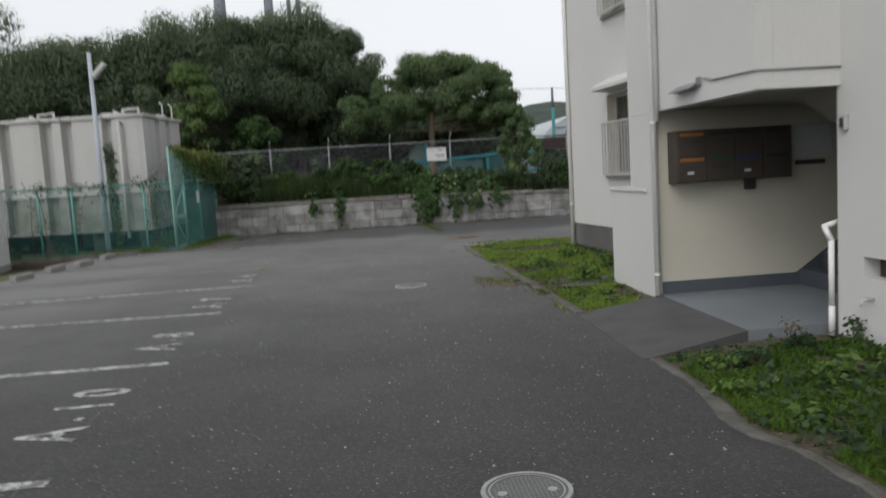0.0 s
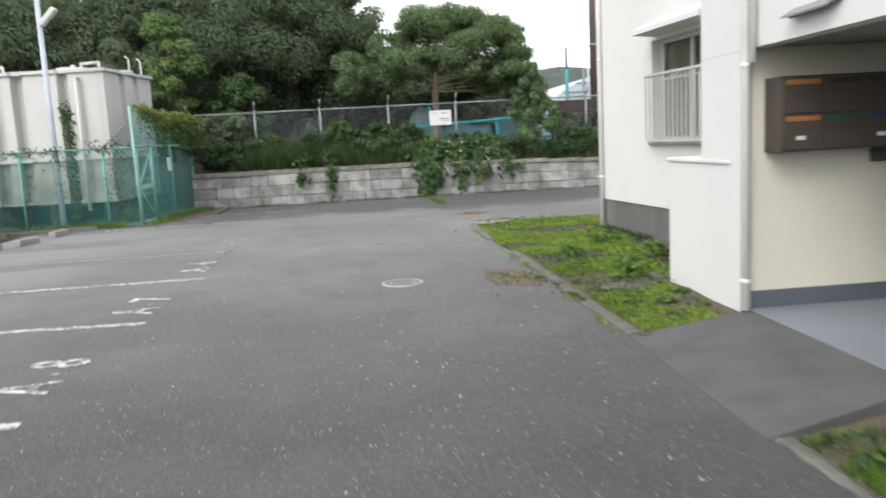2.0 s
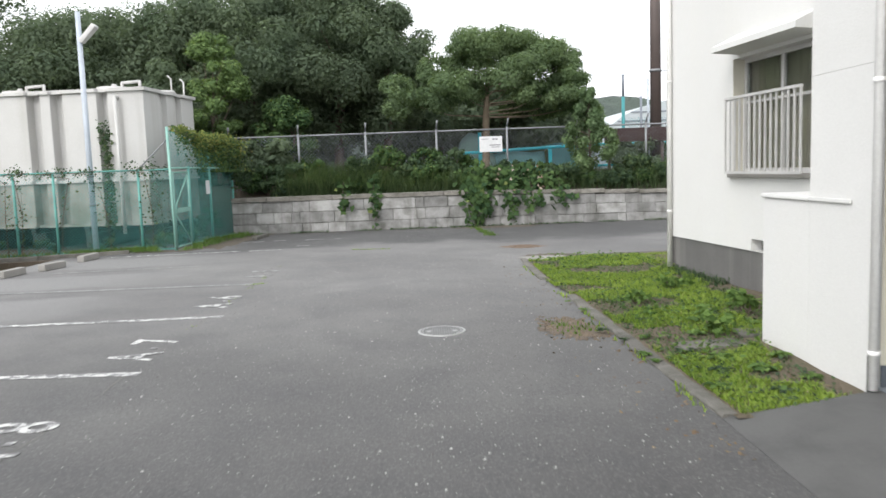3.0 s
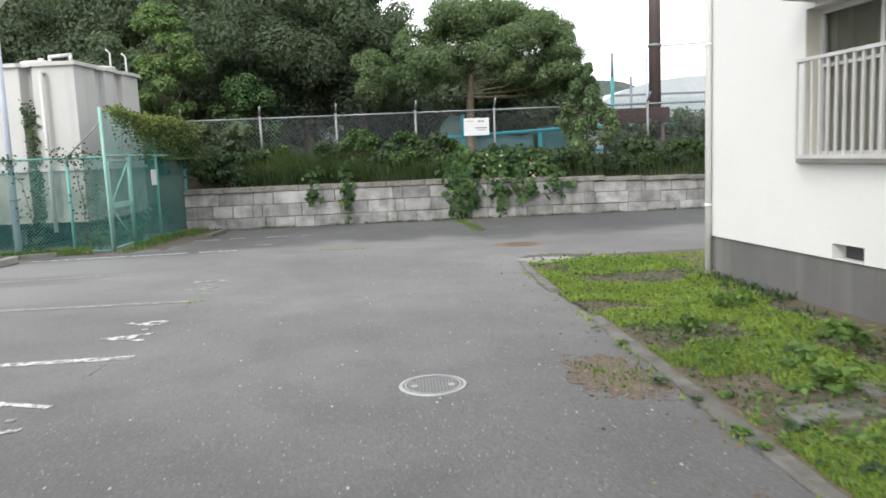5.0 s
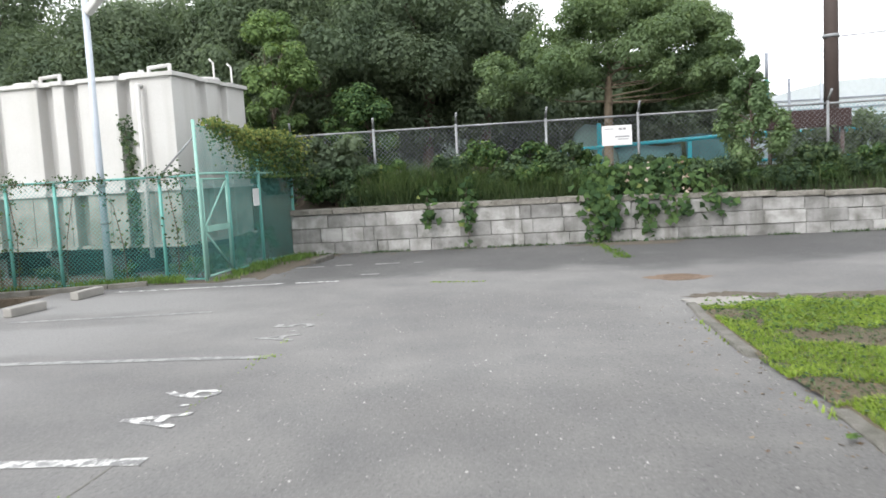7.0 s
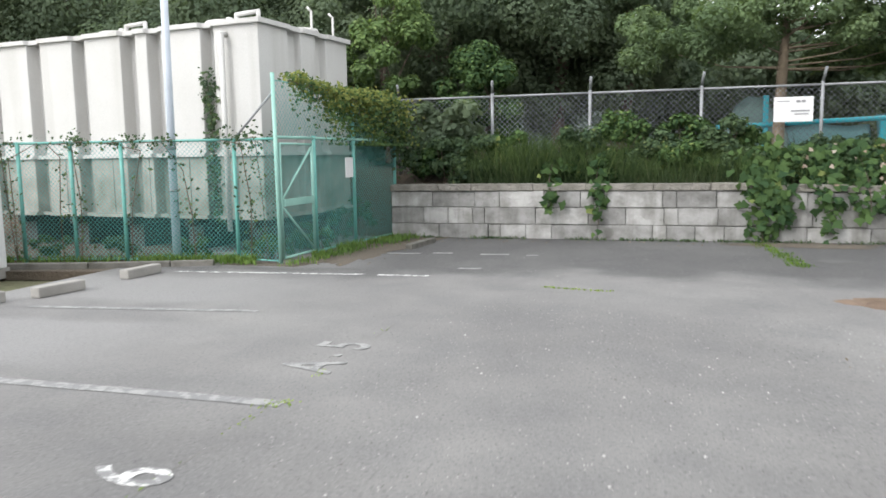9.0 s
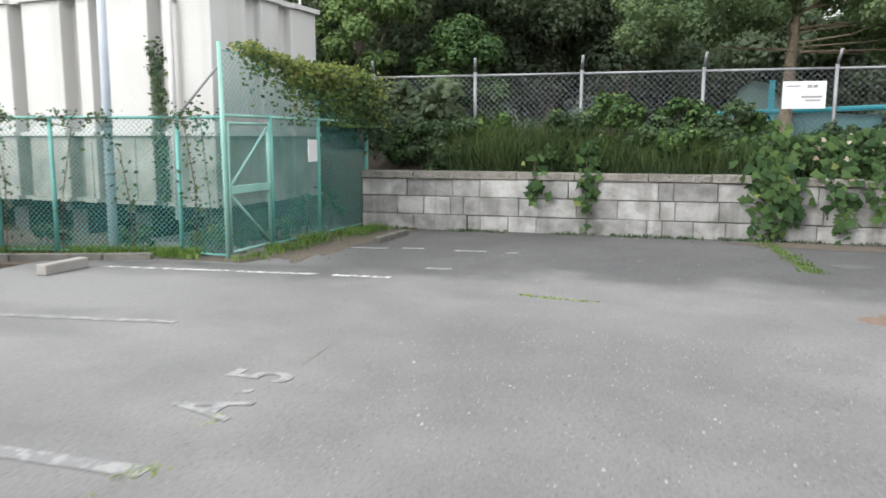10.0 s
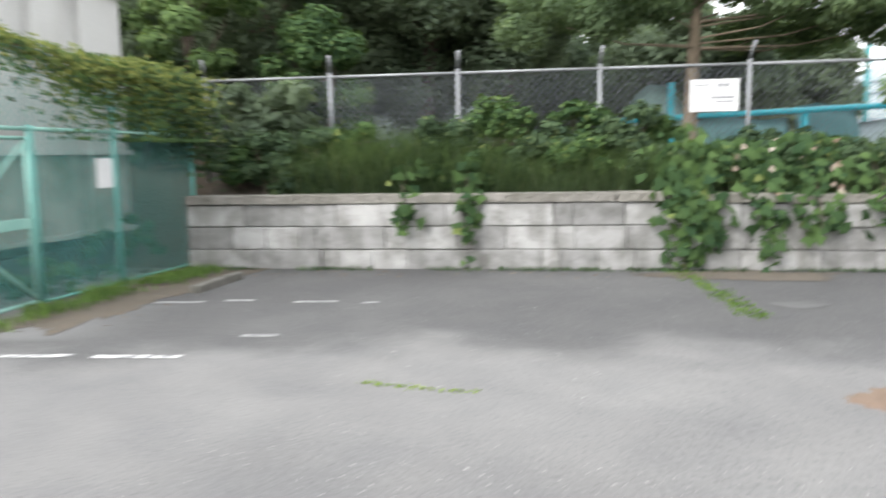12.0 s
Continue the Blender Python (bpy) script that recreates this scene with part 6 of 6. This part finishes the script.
tagged(obj("verge_litter", leaf_mesh("verge_litter", c, np.array([0, 0, 1.0]) + rng.normal(size=(n, 3)) * 0.3, rng.uniform(0.02, 0.06, n), rng), DRY), "dry leaves and bits on the verge", "leaves", kind="stuff")
for k, (x, y, s) in enumerate(((2.75, 3.2, 0.16), (2.55, 2.5, 0.14), (3.0, 4.2, 0.15), (2.9, 9.7, 0.16), (3.5, 10.4, 0.16), (2.7, 11.4, 0.12), (3.3, 12.0, 0.14), (3.75, 9.9, 0.14), (2.5, 4.9, 0.1), (3.35, 3.4, 0.15))):
    shrub(x, y, verge_z(x, y), 0.2, 0.2, s * 1.5, 110, s * 0.55, LEAF_BRIGHT, 320 + k, "broad-leaved weed clump on the verge", category="weed", group="verge weeds", clumps=6)
for k, (x, y, h) in enumerate(((-5.25, 19.75, 0.45), (-5.3, 20.4, 0.6), (-5.2, 21.1, 0.5), (-5.15, 21.9, 0.7), (-5.05, 22.6, 0.9), (-5.6, 19.8, 0.35), (-6.6, 19.7, 0.4), (-7.8, 19.5, 0.45), (-8.8, 19.3, 0.4))):
    shrub(x, y, -0.03, 0.3, 0.25, h, 420, 0.07, LEAF_WEED if k % 2 else LEAF_VINE, 380 + k, "leafy weed inside the tank enclosure", category="weed", group="enclosure weeds", clumps=10)
def rosette(x, y, size, leaves, material, seed, label):
    """A low broad-leaved weed: long leaves that arch out from one root, in several tiers."""
    rng = np.random.default_rng(seed)
    z0 = verge_z(x, y)
    e = thing("weed", (x, y, z0), label, "weed", "verge weeds")
    bm = bmesh.new()
    for k in range(leaves):
        a, up = rng.uniform(0, math.tau), rng.uniform(0.25, 1.1)
        L, w = size * rng.uniform(0.6, 1.15), size * rng.uniform(0.13, 0.22)
        d, sd_ = Vector((math.cos(a), math.sin(a), 0)), Vector((-math.sin(a), math.cos(a), 0))
        rows = []
        for u, ww in ((0.05, 0.25), (0.35, 0.85), (0.65, 1.0), (0.9, 0.5)):
            m = Vector((x, y, z0)) + d * (L * u) + Vector((0, 0, L * (up * u - up * 0.95 * u * u) + 0.01))
            rows.append((bm.verts.new(m - sd_ * (w * ww) + Vector((0, 0, w * 0.25))), bm.verts.new(m), bm.verts.new(m + sd_ * (w * ww) + Vector((0, 0, w * 0.25)))))
        for p0, p1 in zip(rows, rows[1:]):
            bm.faces.new((p0[0], p0[1], p1[1], p1[0]))
            bm.faces.new((p0[1], p0[2], p1[2], p1[1]))
    hang("leaves", bm, material, e, "", True)


wr = random.Random(17)
for k, (x, y, s_) in enumerate(((2.95, 10.2, 0.24), (3.15, 10.5, 0.26), (2.75, 9.75, 0.2), (3.35, 10.0, 0.22), (2.5, 10.5, 0.15), (2.62, 10.75, 0.16), (3.55, 10.9, 0.2), (2.45, 9.2, 0.2), (2.62, 8.9, 0.24), (2.8, 8.5, 0.24), (2.5, 8.55, 0.2), (3.0, 8.2, 0.18), (2.35, 8.2, 0.2), (2.7, 8.0, 0.18), (3.05, 8.8, 0.2),
                                    (1.97, 11.75, 0.1), (2.0, 10.15, 0.15), (2.12, 9.2, 0.16), (2.14, 8.98, 0.12), (2.1, 9.75, 0.1), (2.3, 9.8, 0.13), (2.05, 11.2, 0.13), (2.55, 11.7, 0.14), (3.3, 11.8, 0.18), (2.9, 12.6, 0.13), (3.6, 12.4, 0.17), (3.5, 13.2, 0.16), (3.1, 13.6, 0.12), (2.4, 13.9, 0.11), (3.9, 14.9, 0.12), (4.6, 15.2, 0.12), (3.3, 15.6, 0.11),
                                    (2.5, 4.6, 0.13), (2.75, 4.1, 0.18), (2.55, 3.4, 0.2), (2.8, 3.0, 0.24), (2.6, 2.5, 0.2), (3.1, 3.6, 0.2), (3.3, 4.3, 0.16), (3.0, 2.2, 0.2), (3.5, 3.0, 0.2), (2.35, 1.9, 0.16))):
    rosette(x, y, s_ * 0.52, wr.randrange(18, 30), (LEAF_BRIGHT, LEAF_WEED, LEAF_BRIGHT)[k % 3], 500 + k, "broad-leaved green weed rosette on the verge")
for k, (x, y, w, d, r) in enumerate(((2.72, 9.36, 0.28, 0.13, 8), (3.3, 9.62, 0.24, 0.14, -6))):
    b = box(-w, w, -d, d, -0.05, 0.018, 0.01)
    b.transform(Matrix.Translation((x, y, verge_z(x, y))) @ Matrix.Rotation(radians(r), 4, "Z"))
    tagged(part("paving_slab", b, KERB), "weathered concrete slab sunk in the verge", "paving slab", "paving slabs")
# a dry weed by the entrance
shrub(3.35, 5.45, -0.01, 0.1, 0.07, 0.22, 60, 0.035, DRY, 340, "withered brown weed beside the entrance slab", category="weed", clumps=6)
shrub(3.86, 5.3, 0.0, 0.08, 0.06, 0.26, 80, 0.045, LEAF_WEED, 341, "small weed at the wall foot", category="weed", clumps=5)

for k, (x, y, s) in enumerate(((2.42, 2.2, 0.16), (2.6, 3.0, 0.18), (2.5, 3.7, 0.13), (3.1, 2.6, 0.2), (2.38, 4.4, 0.1), (2.75, 4.9, 0.12), (3.5, 4.4, 0.14), (3.3, 5.1, 0.1))):
    shrub(x, y, verge_z(x, y), 0.16, 0.16, s * 1.3, 120, s * 0.5, LEAF_WEED if k % 2 else LEAF_BRIGHT, 360 + k, "broad-leaved weed clump beside the kerb", category="weed", group="verge weeds", clumps=6)
strip_weeds("moss_strip", [(-2.1, 13.8, 0.0), (-1.95, 13.88, 0.0)], 0.04, 60, 0.014, GRASS, "yellow-green moss in the asphalt seam")
strip_weeds("moss_strip", [(-2.04, 10.0, 0.0), (-2.06, 14.4, 0.0), (-2.1, 15.5, 0.0), (-2.0, 16.9, 0.0), (-2.02, 18.1, 0.0)], 0.025, 420, 0.012, GRASS, "yellow-green moss along the stall ends", 0.12)
strip_weeds("moss_strip", [(-1.1, 18.16, 0.0), (-0.78, 18.08, 0.0), (-0.34, 18.02, 0.0)], 0.02, 130, 0.02, GRASS, "thin weeds in a crack of the asphalt", -0.6)

# fallen leaves and loose grit
rng = np.random.default_rng(55)
def scatter(n, xa, xb, ya, yb, power=1.0):
    a = np.stack([xa + (xb - xa) * rng.uniform(0, 1, n) ** power, rng.uniform(ya, yb, n)], 1)
    return np.array([(x, y, road_z(x, y) + 0.006) for x, y in a])


dry = np.concatenate([scatter(200, 2.08, 1.4, 7.0, 16.0, 2.6), scatter(200, 1.45, 2.08, 9.85, 10.95), scatter(120, -4.3, 4.0, 22.3, 22.95), scatter(80, -4.6, -3.6, 19.3, 22.5)])
tagged(obj("fallen_leaves", leaf_mesh("fallen_leaves", dry, np.array([0, 0, 1.0]) + rng.normal(size=(len(dry), 3)) * 0.25, rng.uniform(0.02, 0.055, len(dry)), rng), DRY), "dry fallen leaves on the asphalt", "leaves", kind="stuff")
st = np.concatenate([scatter(3600, -1.8, 2.0, 0.5, 17), scatter(200, 0.2, 1.0, 1.5, 10), scatter(320, -2.0, 1.9, 15, 22), scatter(120, -2.1, -1.6, 3, 14)])
tet = np.array([(0, 0, 1.0), (0.9, 0, -0.3), (-0.5, 0.8, -0.3), (-0.5, -0.8, -0.3)])
sz = rng.uniform(0.0025, 0.0075, len(st)) * np.where(rng.uniform(size=len(st)) < 0.06, 2.0, 1.0)
rot = rng.uniform(0, math.tau, len(st))
co, si = np.cos(rot)[:, None], np.sin(rot)[:, None]
tv = np.stack([tet[None, :, 0] * co - tet[None, :, 1] * si, tet[None, :, 0] * si + tet[None, :, 1] * co, np.broadcast_to(tet[None, :, 2] * 0.6, (len(st), 4))], 2) * sz[:, None, None] + st[:, None, :]
tf = np.array([(0, 1, 2), (0, 2, 3), (0, 3, 1)])[None] + (np.arange(len(st)) * 4)[:, None, None]
tagged(obj("loose_grit", mesh_np("loose_grit", tv.reshape(-1, 3), tf.reshape(-1, 3)), GRAVEL), "loose pale grit strewn on the asphalt", "gravel", kind="stuff")


st = np.concatenate([scatter(1800, -2.4, 2.0, 0.5, 17), scatter(300, 0.9, 2.0, 2, 12)])
sz = rng.uniform(0.003, 0.008, len(st))
rot = rng.uniform(0, math.tau, len(st))
co, si = np.cos(rot)[:, None], np.sin(rot)[:, None]
tv = np.stack([tet[None, :, 0] * co - tet[None, :, 1] * si, tet[None, :, 0] * si + tet[None, :, 1] * co, np.broadcast_to(tet[None, :, 2] * 0.6, (len(st), 4))], 2) * sz[:, None, None] + st[:, None, :]
tf = np.array([(0, 1, 2), (0, 2, 3), (0, 3, 1)])[None] + (np.arange(len(st)) * 4)[:, None, None]
tagged(obj("dark_grit", mesh_np("dark_grit", tv.reshape(-1, 3), tf.reshape(-1, 3)), DARK_STEEL_AND_SHADE), "loose dark grit strewn on the asphalt", "gravel", kind="stuff")

# ---- white storage shed at the end of the stalls ----
shed = thing("storage_shed", (-8.7, 17.2, 0), "white ribbed steel storage shed beside the tank fence", "shed")
SM = Matrix.Translation((-8.42, 18.12, 0)) @ Matrix.Rotation(radians(8), 4, "Z")
def sd(name, bm, mat, label=""):
    bm.transform(SM)
    return hang(name, bm, mat, shed, label)
sd("body", box(-1.8, 0, -1.0, 0, 0.04, 1.7, 0.01), SIGN_WHITE)
sd("roof", box(-1.86, 0.05, -1.08, 0.05, 1.702, 1.76, 0.01), ALU)
sd("base", box(-1.8, 0.02, -1.02, 0.02, -0.1, 0.038), CONCRETE)
for k in range(5):
    sd("rib", box(0.001, 0.012, -0.98 + 0.2 * k, -0.9 + 0.2 * k, 0.06, 1.68), SIGN_WHITE)
